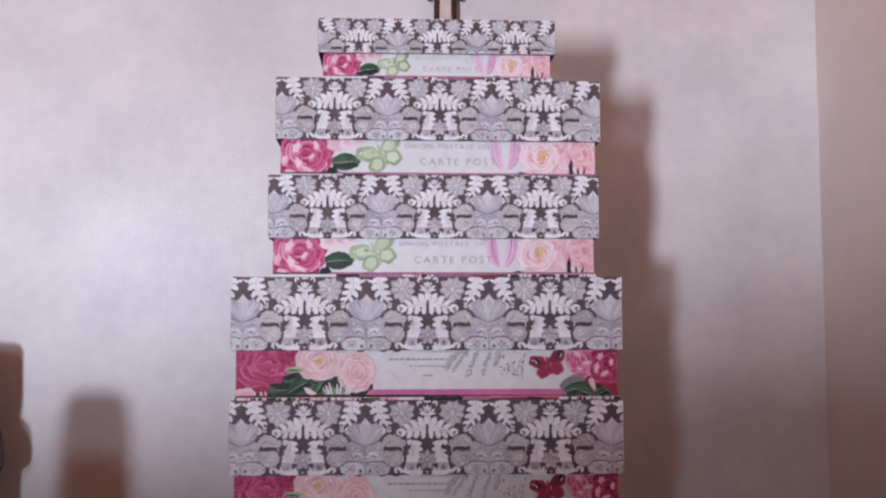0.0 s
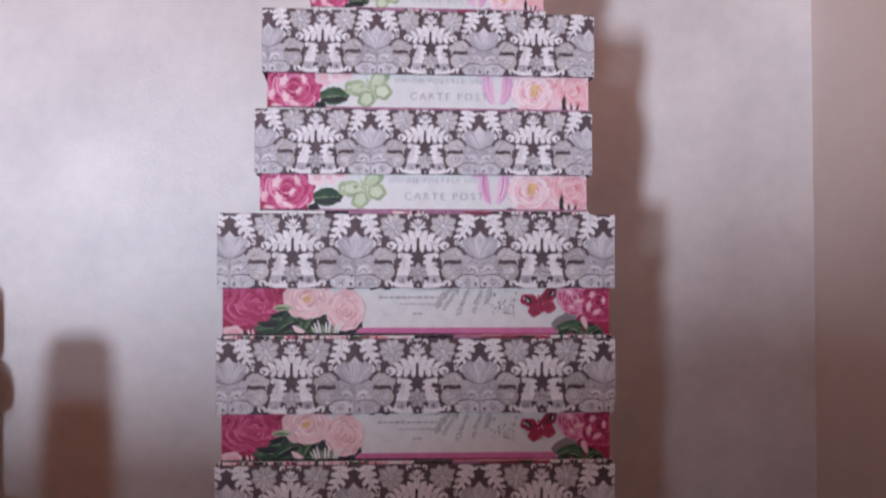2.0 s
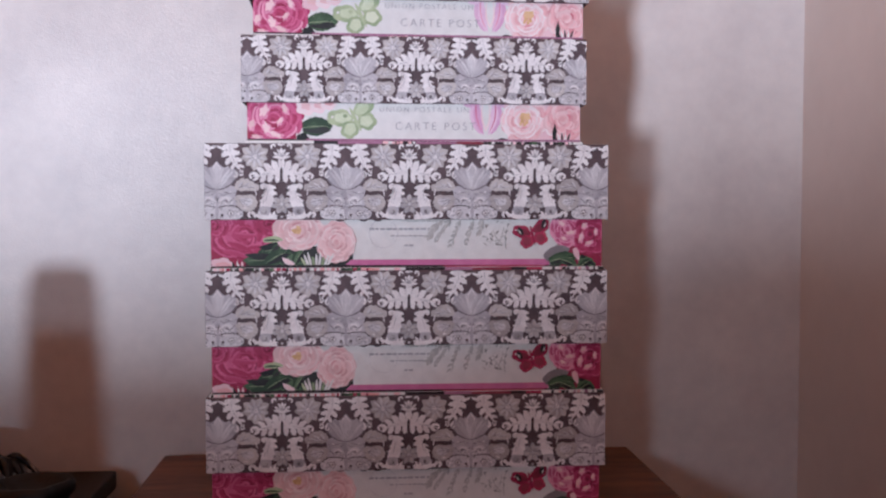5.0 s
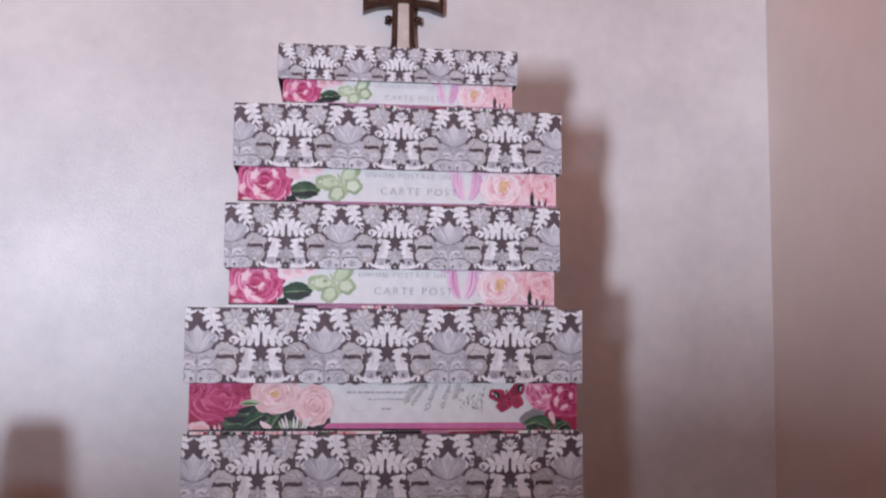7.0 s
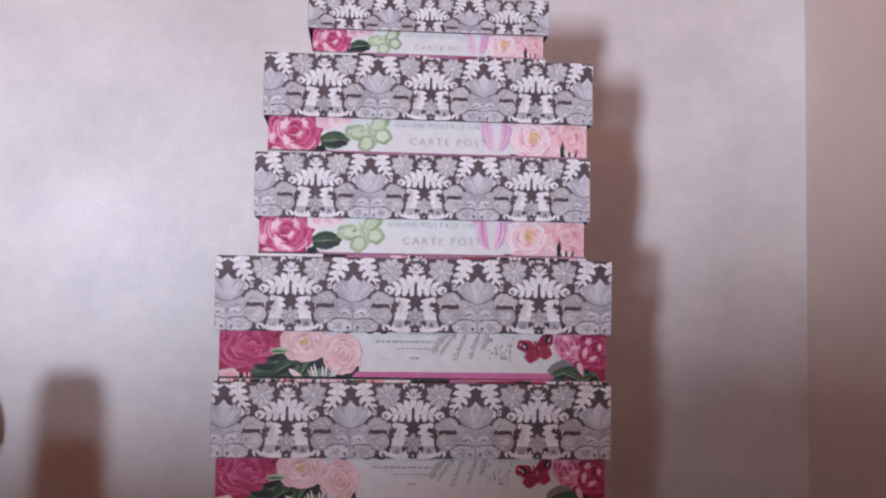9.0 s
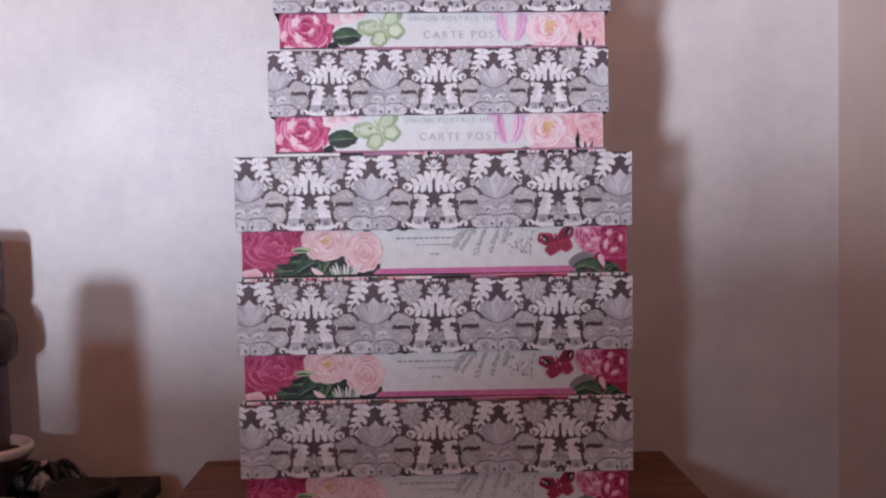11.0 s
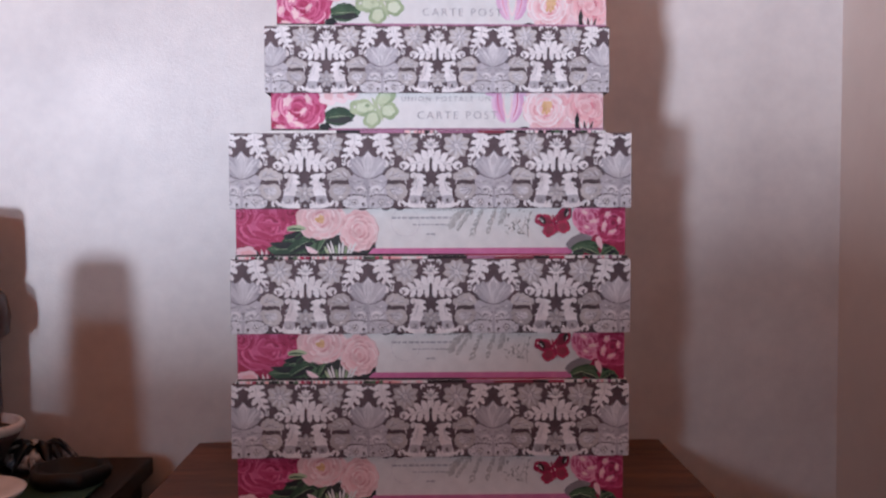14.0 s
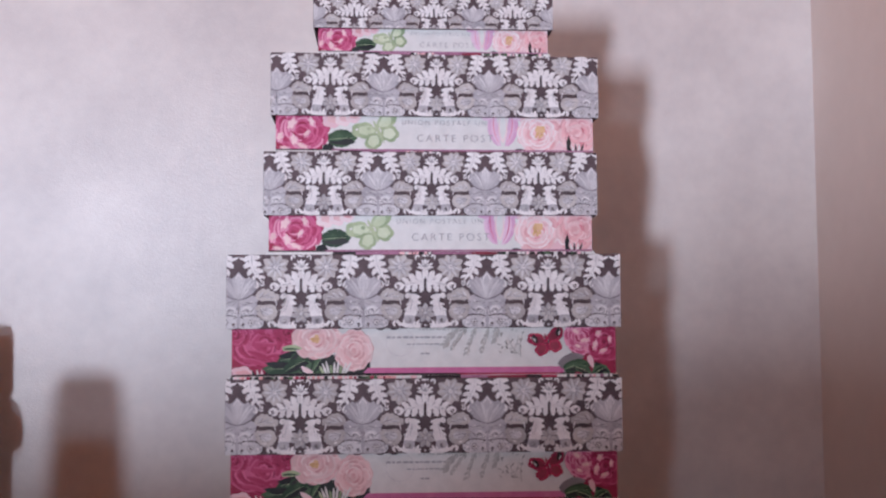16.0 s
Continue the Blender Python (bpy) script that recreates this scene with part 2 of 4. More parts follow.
def damask(w, h, s, shift=0.0):
    """White acanthus and grey blossoms on dark brown; s: scale of the repeat, which is 108 mm at 1."""
    sh = Sheet(w, h)
    count = int(w / 2 / (108 * s)) + 2
    for k in range(-count, count + 1):
        c, g = w / 2 + shift + 108 * s * k, w / 2 + shift + 108 * s * (k + 0.5)

        def B(cx, dx, y, rx, ry, **kw):
            return blob(cx + dx * s, y * s, rx * s, ry * s, **kw)

        def L(cx, dx, y, length, width, ang, **kw):
            return leaf(cx + dx * s, y * s, length * s, width * s, ang, **kw)

        def C(cx, dx, y, r, start, sweep, wd=0.9):
            return scroll(cx + dx * s, y * s, r * s, start, sweep, wd * s)

        def lobes(name, cx, feet, bend=0.0):
            """Pointed lobes from foot to tip, mirrored about cx; bend curls the tips."""
            for fx, fy, tx, ty, wd in feet:
                size, ang = math.hypot(tx - fx, ty - fy), math.degrees(math.atan2(ty - fy, tx - fx))
                turn = bend if tx >= fx else -bend
                if name == "white":
                    wide, teeth, bite = (1.3 if cx == c else 1.4), 3, 0.45
                else:
                    wide, teeth, bite = 1.0, 1, 0.0
                sh.both(name, cx, leaf(cx + s * fx, s * fy, size * s, wide * wd * s, ang - turn / 2, teeth=teeth, bite=bite, curl=turn, n=12))

        def R(name, cx, pts, depth, pitch, lean=0.3):
            """A mirrored pair with ragged edges, or one shape across the axis when the outline is closed over it."""
            sh.both(name, cx, diamond(cx, s, ragged(pts, depth, pitch, lean)))

        # broad grey mass under the lotus: leaves, butterflies, scalloped wings
        R("lilac_grey", g, [(0, 36), (9, 35), (16, 38), (15, 44), (17, 50), (12, 55), (0, 56)], 1.0, 4.0)
        # maple-like side leaves
        R("beige_grey", g, [(15, 36), (18, 31.5), (23, 30), (27, 31.5), (31, 33.5), (35, 36.5), (33.5, 39.4), (29, 38.6), (26, 39), (19, 39.6)], 1.3, 3.6)
        lobes("pale_grey", g, [(18, 36.5, 22, 31.5, 0.9), (21, 37, 28, 33, 0.9), (23, 37.5, 32.5, 36, 0.8)], 12)
        lobes("line_grey", g, [(17, 37.5, 27, 34.6, 0.22), (20, 36.8, 22.6, 32, 0.2), (24, 36.6, 32, 37.4, 0.2)], 8)
        # rounded lower leaves
        R("beige_grey", g, [(15.5, 45), (19, 43.6), (24, 44), (29, 43.2), (32.4, 46.5), (33, 51), (30, 55.4), (26, 57), (21, 55.6), (17, 52)], 1.1, 3.4)
        R("pale_grey", g, [(19, 46.5), (24, 46), (28.6, 46.4), (29.6, 50), (25, 52.6), (20.4, 50.6)], 0.8, 3.0)
        for x1, y1 in ((29.5, 46.2), (31, 50), (28, 54.6), (22.4, 54)):
            lobes("line_grey", g, [(18.4, 47.6, x1, y1, 0.2)], 14)
        lobes("white", g, [(31.6, 38.2, 32.6, 44.6, 0.4)], 20)
        # the dark slit between them
        sh.both("dark", g, diamond(g, s, ragged([(18.6, 42.2), (20, 40.6), (24, 40), (28.5, 40.2), (29.4, 42.2), (25, 43), (20.6, 43.4)], 0.5, 2.2)))
        # lotus with its pale rims
        bowl_side = [(0, 39), (6, 37.2), (11.6, 33.8), (15, 29.6), (16.4, 24.8), (15, 21.4), (11.4, 21.2), (9.4, 18.6), (6.4, 20.6), (3.6, 18.8), (0, 14.6)]
        sh.both("line_grey", g, diamond(g, s, [(1.035 * x, 0.5 + y) for x, y in bowl_side]))
        sh.both("lilac_grey", g, diamond(g, s, bowl_side))
        for fx, fy, tx, ty, wd in ((0, 38, 0, 16, 2.6), (1, 38, 6, 20, 1.6), (2, 37.6, 11.4, 21.4, 1.5), (3, 37, 14.6, 23, 1.3)):
            lobes("pale_grey", g, [(fx, fy, tx, ty, wd)], 18)
        sh.ink("white", diamond(g, s, [(-3.8, 21), (0, 15.6), (3.8, 21), (2.4, 24), (0, 26), (-2.4, 24)]))
        sh.ink("pale_grey", diamond(g, s, [(-3.0, 21.4), (0, 17), (3.0, 21.4), (2.0, 25), (0, 28), (-2.0, 25)]))
        for wd, ang, length, turn in ((0.2, -103, 19, 14), (0.22, -118, 19, 24), (0.22, -136, 18, 28), (0.2, -154, 16.5, 32)):
            sh.both("grey", g, L(g, 0, 38.4, length, wd, ang, teeth=1, bite=0, curl=turn))
        sh.both("line_grey", g, L(g, -1, 38.8, 24, 0.5, 188, teeth=1, bite=0, curl=72))
        sh.both("line_grey", g, C(g, 13.6, 27.2, 5.4, 290, 128, 0.35))
        sh.both("white", g, C(g, 13.9, 27.4, 4.9, 285, 125, 0.5))
        lobes("line_grey", g, [(3, 40.5, 14, 43, 0.3), (2, 42, 10, 47, 0.25)], 16)
        lobes("grey", g, [(1, 41, 8, 40.2, 0.8), (4, 44, 12.6, 41.6, 0.7)], 14)
        # eyed butterflies
        R("pale_grey", g, [(1.4, 47), (5, 44.6), (9.6, 44.4), (13, 47), (12.8, 51.4), (9, 54), (4.6, 53.4), (1.6, 51)], 0.7, 2.6)
        sh.both("white", g, C(g, 7.4, 49, 4.6, 150, 230, 0.55))
        sh.both("mid_grey", g, B(g, 7.2, 48.6, 2.6, 2.0, lobes=5, amp=0.3))
        sh.both("pale_grey", g, B(g, 7.2, 48.6, 1.5, 1.2))
        sh.both("line_grey", g, B(g, 7.6, 48.2, 0.9, 0.7, n=10))
        lobes("line_grey", g, [(10, 50, 14.4, 45.4, 0.35), (9, 52.4, 14, 51.6, 0.35), (3, 52, 1.2, 46.4, 0.3)])
        # scalloped lower wings with dark eyes
        R("dark", g, [(0.6, 54.6), (6, 52.8), (13, 52.4), (19, 54.8), (22.6, 58.4), (21, 62.6), (14, 65), (5, 65), (0.6, 63)], 0.7, 3.4)
        R("pale_grey", g, [(0.2, 55.2), (6, 53.6), (13, 53.2), (18.6, 55.4), (21.8, 58.6), (20.2, 62), (14, 64.4), (5, 64.4), (0.2, 62.4)], 0.8, 3.4)
        sh.both("mid_grey", g, B(g, 11.4, 58.6, 3.3, 2.8, lobes=6, amp=0.3, n=36))
        sh.both("white", g, B(g, 11.4, 58.6, 2.0, 1.7))
        sh.both("dark", g, B(g, 11.6, 58.8, 1.2, 0.9, lobes=3, amp=0.3, n=12))
        sh.both("dark", g, B(g, 4.2, 60.2, 1.3, 1.1, n=10))
        for i in range(7):
            sh.both("line_grey", g, B(g, 15 + i * 0.85, 56.4 + 0.9 * i - 0.06 * i * i, 0.42, 0.42, n=6))
        speck = random.Random(12)
        for i in range(26):
            x, y = speck.uniform(1, 20), speck.uniform(41, 63)
            sh.both(("line_grey", "white", "mid_grey")[i % 3], g, L(g, x, y, 1.6 + 1.8 * speck.random(), 0.35, speck.random() * 360, teeth=1, bite=0, curl=50))
        for i in range(6):
            sh.both("white", g, B(g, 1.2 + i * 1.5, 54.6 - i * 0.1, 0.38, 0.38, n=6))
        sh.ink("lilac_grey", B(g, 0, 57, 1.7, 7, lobes=6, amp=0.3))
        # petalled blossoms with a pale star heart
        for side in (-1, 1):
            for j in range(9):
                sh.ink("beige_grey", L(c, side * 22, 10.6, 10.8 + (j % 3) * 0.9, 4.2, 40 * j + 12, teeth=3, bite=0.2))
            for j in range(9):
                sh.ink("pale_grey", L(c, side * 22, 10.6, 10.2, 1.3, 40 * j + 16, teeth=3, bite=0.3))
                sh.ink("line_grey", L(c, side * 22, 10.6, 7.6, 0.2, 40 * j + 32, teeth=1, bite=0))
                sh.ink("grey", L(c, side * 22, 10.6, 6, 0.22, 40 * j + 14, teeth=1, bite=0))
            sh.ink("white", B(c, side * 22, 10.8, 1.7, 1.7, lobes=6, amp=0.3))
            sh.ink("line_grey", B(c, side * 22, 10.8, 0.6, 0.6, n=8))
        # lobed white leaves that frame the dark star over the lotus
        sh.both("white", g, diamond(g, s, [(-13, -1), (-9.2, -1), (-8.6, 4), (-9.6, 9), (-11, 13), (-13.6, 17.2), (-17.4, 21), (-21.5, 24.8), (-18.2, 18.6), (-16, 13), (-14.6, 7)]))
        lobes("white", g, [(-10, 1.6, -4.8, 6.4, 1.9), (-10.6, 7, -4.6, 12.2, 2.1), (-12, 12.4, -8.2, 18.6, 1.8), (-15, 17.5, -12.6, 22.6, 1.3)], 44)
        lobes("white", g, [(-12, 3.4, -19.2, 2.2, 1.8), (-12, 8.4, -20.2, 9, 2.0), (-14, 13.6, -21.8, 15.4, 1.8), (-17, 18.8, -23.4, 20.6, 1.2)], 44)
        lobes("grey", g, [(-11, 1, -11.6, 9.6, 0.22), (-12, 9, -16.6, 19, 0.2)])
        sh.both("white", g, C(g, -21, 25, 2.3, 300, 250, 0.8))
        sh.both("white", g, C(g, -4.6, 0.6, 4.6, 200, -170, 0.8))
        sh.both("white", g, L(g, -4.5, 4.4, 5.2, 0.9, -20, teeth=1, bite=0, curl=-30))
        # crown over the acanthus
        lobes("white", c, [(0, 11, 0, 3.4, 0.9), (0, 11, 3.8, 4.4, 1.0), (0.5, 12, 7.2, 7.4, 1.1), (0.5, 12.4, 7.6, 11.2, 1.0)], 24)
        sh.ink("white", B(c, 0, 11.2, 3.6, 2.4, lobes=5, amp=0.2))
        sh.both("white", c, C(c, 6.4, 2.4, 2.4, 60, -270, 0.8))
        sh.both("white", c, C(c, 1.8, 1.4, 1.6, 160, 230, 0.6))
        lobes("grey", c, [(0.6, 11, 4.8, 8, 0.5), (0.4, 9, 2.2, 5.4, 0.35)])
        sh.ink("grey", B(c, 0, 9.6, 1.5, 1.7, lobes=5, amp=0.2))
        # spreading acanthus
        sh.both("white", c, diamond(c, s, [(-0.2, 16.4), (2.6, 18), (8, 21), (14, 23.8), (20, 26.4), (25, 28), (20, 28), (14, 26.8), (9, 26.6), (5, 26.6), (3, 28.6), (2, 28.4), (-0.2, 27)]))
        lobes("white", c, [(0.8, 21, 2.6, 12.8, 2.0), (4.4, 22.4, 8.6, 14, 2.4), (9.4, 24, 15.2, 16.8, 2.4), (14.4, 25.8, 21.4, 20.6, 2.1), (19, 27.2, 25.6, 24.8, 1.3)], 44)
        lobes("white", c, [(3.6, 25, 4.6, 33.4, 2.1), (8.8, 25.4, 11.8, 32.8, 2.3), (14, 26, 18.4, 32.6, 2.0), (19, 27.2, 24.6, 30.8, 1.2)], -44)
        lobes("grey", c, [(5.6, 22.6, 9.6, 20.6, 0.25), (8.6, 24.6, 19.5, 26.6, 0.3), (2.4, 20, 2.8, 16.4, 0.25)])
        sh.both("white", c, C(c, 24.2, 27, 2.5, 90, -270, 0.9))
        sh.ink("dark", diamond(c, s, [(-1.2, 22), (0, 19.4), (1.2, 22), (0.5, 23.6), (1.1, 26), (0.6, 28.4), (1.4, 31.6), (-1.4, 31.6), (-0.6, 28.4), (-1.1, 26), (-0.5, 23.6)]))
        # two upright leaves with curling heads
        R("dark", c, [(3.8, 40), (4.6, 35), (8, 33.4), (12.6, 32.6), (17.4, 33.8), (18.6, 36.6), (16.4, 38.4), (14.4, 41)], 0.4, 2.6)
        sh.both("white", c, diamond(c, s, [(7.6, 53.6), (7.4, 47), (7.8, 42), (7.0, 38), (6.4, 35.8), (9, 34.2), (12.6, 34.2), (15.4, 36), (13, 37.8), (12.0, 40.2), (13.2, 43), (15.8, 46.4), (18, 50.4), (18.6, 53.6)]))
        lobes("white", c, [(10, 36.6, 4.2, 37.8, 1.5), (10, 41, 3.8, 43.4, 1.8), (11, 46, 4.4, 49.6, 1.8)], 36)
        lobes("white", c, [(13, 42, 17.4, 43.6, 0.8), (14.4, 46, 19, 48.4, 0.8)], -30)
        sh.both("white", c, C(c, 15, 36.4, 2.6, 215, 280, 1.0))
        lobes("grey", c, [(11, 38.6, 13.6, 50.5, 0.28), (14, 46, 16, 51, 0.25)])
        # small star blossom, discs and scrolls at the foot
        for j in range(7):
            sh.ink("grey", L(c, 0, 51, 8.8, 2.9, 360 / 7 * j - 90, teeth=3, bite=0.25))
            sh.ink("beige_grey", L(c, 0, 51, 6.8, 1.4, 360 / 7 * j - 86, teeth=2, bite=0.15))
        for j in range(7):
            sh.ink("line_grey", L(c, 0, 51, 6, 0.22, 360 / 7 * j - 64, teeth=1, bite=0))
        sh.ink("pale_grey", B(c, 0, 51, 1.3, 1.3, lobes=5, amp=0.25))
        R("lilac_grey", c, [(10, 53.4), (17.6, 53.2), (19.4, 57), (18.4, 61), (11.4, 61.4), (9.4, 57.6)], 0.5, 3.4)
        sh.both("grey", c, B(c, 14.4, 57, 3.2, 2.8, lobes=6, amp=0.15))
        sh.both("line_grey", c, C(c, 14.4, 57, 2.4, 20, 300, 0.22))
        sh.both("white", c, L(c, 4, 63, 23, 2.2, 0, teeth=5, bite=0.3, curl=-24, n=20))
        lobes("white", c, [(8, 63, 4.8, 56.6, 1.0), (10.6, 63, 8.4, 57.8, 0.9), (19, 63, 19.8, 56.6, 1.0), (22.4, 62.5, 25.4, 56.4, 1.0), (10, 62, 2.8, 61, 1.0), (15, 63, 14.4, 60, 0.8)], 40)
        sh.both("white", c, C(c, 26, 59.6, 2.5, 100, -270, 0.9))
        sh.ink("dark", B(c, 0, 61.6, 2.4, 2.0, lobes=5, amp=0.2))
        sh.ink("grey", B(c, 0, 61.6, 1.3, 1.0))
        # sprigs in the gaps
        for dx, y, ang in ((38, 29, -60), (33, 25, -120), (40, 21, -80), (29, 55, -30), (35, 60, -50)):
            sh.both("white", c, L(c, dx, y, 3.6, 0.7, ang, teeth=1, curl=40))
            sh.both("grey", c, L(c, dx + 1.5, y + 1, 3.4, 0.7, ang + 50, teeth=1, curl=-30))
    return sh


def rose(sh, cx, cy, rx, ry, family, petals=12, seed=0, heart=None, level=1.4):
    """A full bloom: cupped petals in rings, each with a folded dark foot and a pale rim; level: its mean tone, 0 to 4."""
    rnd = random.Random(seed)

    def tone(k):
        return family + "_tone_" + "abcde"[max(0, min(4, round(k)))]

    sh.ink(tone(level - 0.6), blob(cx, cy, rx, ry, lobes=11, amp=0.1, phase=rnd.random(), n=60))
    for ring, (f, n) in enumerate(((0.74, petals), (0.58, petals - 2), (0.42, petals - 4), (0.26, 6), (0.1, 4))):
        start = rnd.random() * 6.3
        for j in range(n):
            a = start + 2 * math.pi * (j + 0.5 * rnd.random()) / n
            size = (0.36 - 0.045 * ring) * (0.8 + 0.45 * rnd.random())
            lift = rnd.random() * 1.4 - 0.7
            turn = math.degrees(a) + 90 + rnd.uniform(-25, 25)
            for k, wide, inward in ((1.1, 1.0, 0.0), (0.35, 0.88, 0.055), (-0.1, 0.68, 0.11), (-0.7, 0.4, 0.16)):
                d = f - inward
                x, y = cx + rx * d * math.cos(a), cy + ry * d * math.sin(a)
                sh.ink(tone(level + k + lift), blob(x, y, rx * size * wide, ry * size * wide * 0.72, turn, lobes=3, amp=0.13, phase=rnd.random(), n=18))
    for j in range(7):
        a = rnd.random() * 6.3
        sh.ink(tone(level + rnd.choice((-1.5, -1, 1.2))), leaf(cx + rx * 0.3 * math.cos(a), cy + ry * 0.3 * math.sin(a), rx * 0.4, ry * 0.05, math.degrees(a) + 90, teeth=1, bite=0, curl=70))
    if heart:
        for j in range(14):
            a, d = rnd.random() * 6.3, 0.2 * rnd.random() ** 0.5
            sh.ink(heart, blob(cx + rx * d * math.cos(a), cy + ry * d * math.sin(a), rx * 0.06, ry * 0.08, n=8))


def blade(sh, x, y, length, width, ang, curl=0.0, teeth=2, bite=0.15):
    """A green leaf with a lighter half, a midrib and side veins."""
    sh.ink("leaf", leaf(x, y, length, width, ang, teeth=teeth, bite=bite, curl=curl))
    sh.ink("dark_leaf", leaf(x, y, length * 0.94, width * 0.5, ang + 9, teeth=1, bite=0, curl=curl))
    sh.ink("leaf", leaf(x, y, length * 0.9, width * 0.34, ang - 8, teeth=1, bite=0, curl=curl))
    sh.ink("pale_green", leaf(x, y, length * 0.9, 0.22, ang, teeth=1, bite=0, curl=curl))


def butterfly(sh, cx, cy, r, wing, edge, rot=0.0):
    def put(name, dx, dy, rx, ry, turn, lobes=0):
        c, s = math.cos(radians(rot)), math.sin(radians(rot))
        sh.ink(name, blob(cx + r * (dx * c - dy * s), cy + r * (dx * s + dy * c), r * rx, r * ry, turn + rot, lobes=lobes, amp=0.15 if lobes else 0))
    for side in (-1, 1):
        put(edge, side * 0.62, -0.32, 0.62, 0.42, side * -28, 5)
        put(wing, side * 0.5, -0.26, 0.4, 0.25, side * -28, 5)
        put(edge, side * 0.44, 0.36, 0.46, 0.42, side * 30, 5)
        put(wing, side * 0.42, 0.34, 0.31, 0.27, side * 30, 5)
        put("cream", side * 0.9, -0.5, 0.07, 0.05, 0)
        put(edge, side * 0.62, 0.0, 0.3, 0.05, side * -10)
    put(edge, 0, 0.05, 0.08, 0.6, 0)


def floral_large(w, h):
    """Roses, a cream letter panel with a pink stripe, and a crimson butterfly."""
    sh = Sheet(w, h)
    sh.ink("cream", [(110, 0), (w, 0), (w, h), (110, h)])
    sh.ink("deep_red", [(0, 0), (62, 0), (62, h), (0, h)])
    sh.ink("dark_leaf", [(44, h * 0.5), (120, h * 0.62), (120, h), (40, h)])
    rose(sh, 27, 15, 31, 21, "red", 12, 3, level=1.7)
    rose(sh, 2, 5, 15, 11, "red", 9, 5, level=1.2)
    rose(sh, 49, 5, 14, 10, "red", 9, 6, level=1.1)
    for x, y, n, ang, turn in ((14, 19, 26, 10, 30), (20, 12, 20, 20, -40), (10, 27, 22, 4, 24), (30, 24, 18, -14, 30)):
        sh.ink("red_tone_d", leaf(x, y, n, 1.5, ang, teeth=1, bite=0, curl=turn))
        sh.ink("red_tone_c", leaf(x, y + 1.5, n, 1.6, ang, teeth=1, bite=0, curl=turn))
    sh.ink("pale_pink", blob(9, h - 3, 10, 6, lobes=5, amp=0.2))
    sh.ink("blush_tone_c", blob(10, h - 2, 7, 3.4, lobes=5, amp=0.2))
    for i in range(8):
        sh.ink(("dark_leaf", "cream", "pale_pink")[i % 3], leaf(20 + 3.2 * i, h + 1, 7, 1.2, -110 + 8 * i, teeth=1))
    for x, y, n, wd, ang in ((66, 22, 28, 7, 160), (60, 34, 34, 7, 172), (62, 20, 22, 7, 120), (88, 36, 30, 5, 178), (104, 26, 20, 5, 120), (54, 30, 26, 7, 24), (46, 38, 24, 6, -34), (70, 38, 18, 5, -60)):
        blade(sh, x, y, n, wd, ang, 12, 3, 0.2)
    rose(sh, 73, 10, 22, 18, "peach", 13, 7, heart="yellow", level=2.6)
    rose(sh, 106, 20, 17, 18.5, "peach", 12, 11, level=2.1)
    for i in range(9):
        sh.ink("cream" if i % 3 else "pale_green", leaf(80 + 2.2 * i, h - 1, 9 + (i % 3) * 2, 1.1, -118 + 7 * i, teeth=1, bite=0))
    sh.ink("pale_pink", leaf(70, h - 2.5, 12, 2.6, 198, teeth=2, bite=0.2, curl=30))
    sh.ink("pale_green", leaf(44, h * 0.45, 17, 3.0, -14, teeth=2, bite=0.2, curl=26))
    sh.ink("leaf", leaf(45, h * 0.45, 14, 1.0, -10, teeth=1, bite=0.2, curl=26))
    # pale green tail leaf and the stripe
    sh.ink("stripe", [(118, h - 6.6), (290, h - 6.6), (290, h - 1.4), (113, h - 1.4)])
    # shadow of the gap under the base, painted as a black band
    sh.ink("black", [(0, h - 1.4), (w * 0.1, h - 1.7), (w * 0.16, h - 2.3), (w * 0.34, h - 2.2), (w * 0.4, h - 1.2), (w * 0.86, h - 1.3), (w, h - 1.8), (w, h), (0, h)])
    sh.ink("deep_red", [(w * 0.58, h - 1.2), (w * 0.86, h - 1.2), (w * 0.84, h), (w * 0.6, h)])
    # worn letter lines, as plain bars, a postmark ring and fern strokes
    rnd = random.Random(4)
    for row, (x0, x1, y, t) in enumerate(((162, 196, 1.8, 1.0), (134, 192, 8.2, 1.7), (152, 178, 14.5, 1.0), (164, 172, 22.5, 1.4))):
        x = x0
        while x < x1:
            d = 1.5 + rnd.random() * 3.5
            sh.ink("text" if row else "script", [(x, y), (x + d, y), (x + d, y + t), (x, y + t)])
            x += d + 0.7 + rnd.random()
    for i in range(40):
        a0, a1 = 2 * math.pi * i / 40, 2 * math.pi * (i + 0.8) / 40
        sh.ink("pale_grey", [(146 + r * math.cos(a), 13 + r * math.sin(a)) for r, a in ((12, a0), (12.4, a0), (12.4, a1), (12, a1))])
    # drooping fern fronds
    for x0, y0, n, ang, turn in ((214, -1, 27, 122, -30), (206, -1, 26, 134, -26), (225, -1, 25, 116, -24), (199, 0, 22, 140, -16), (192, 3, 15, 118, -10), (232, -2, 16, 100, 12)):
        x, y, d = x0, y0, radians(ang)
        sh.ink("fern", leaf(x0, y0, n, 0.35, ang, teeth=1, bite=0, curl=turn))
        for i in range(6):
            x, y = x + n / 9 * 1.4 * math.cos(d), y + n / 9 * 1.4 * math.sin(d)
            d += radians(turn) / 9
            for side in (-1, 1):
                sh.ink("script", leaf(x, y, (6.6 - 0.5 * i) * (0.6 + 0.6 * rnd.random()), 0.85, math.degrees(d) + side * (18 + 22 * rnd.random()), teeth=1, bite=0, curl=-side * 20))
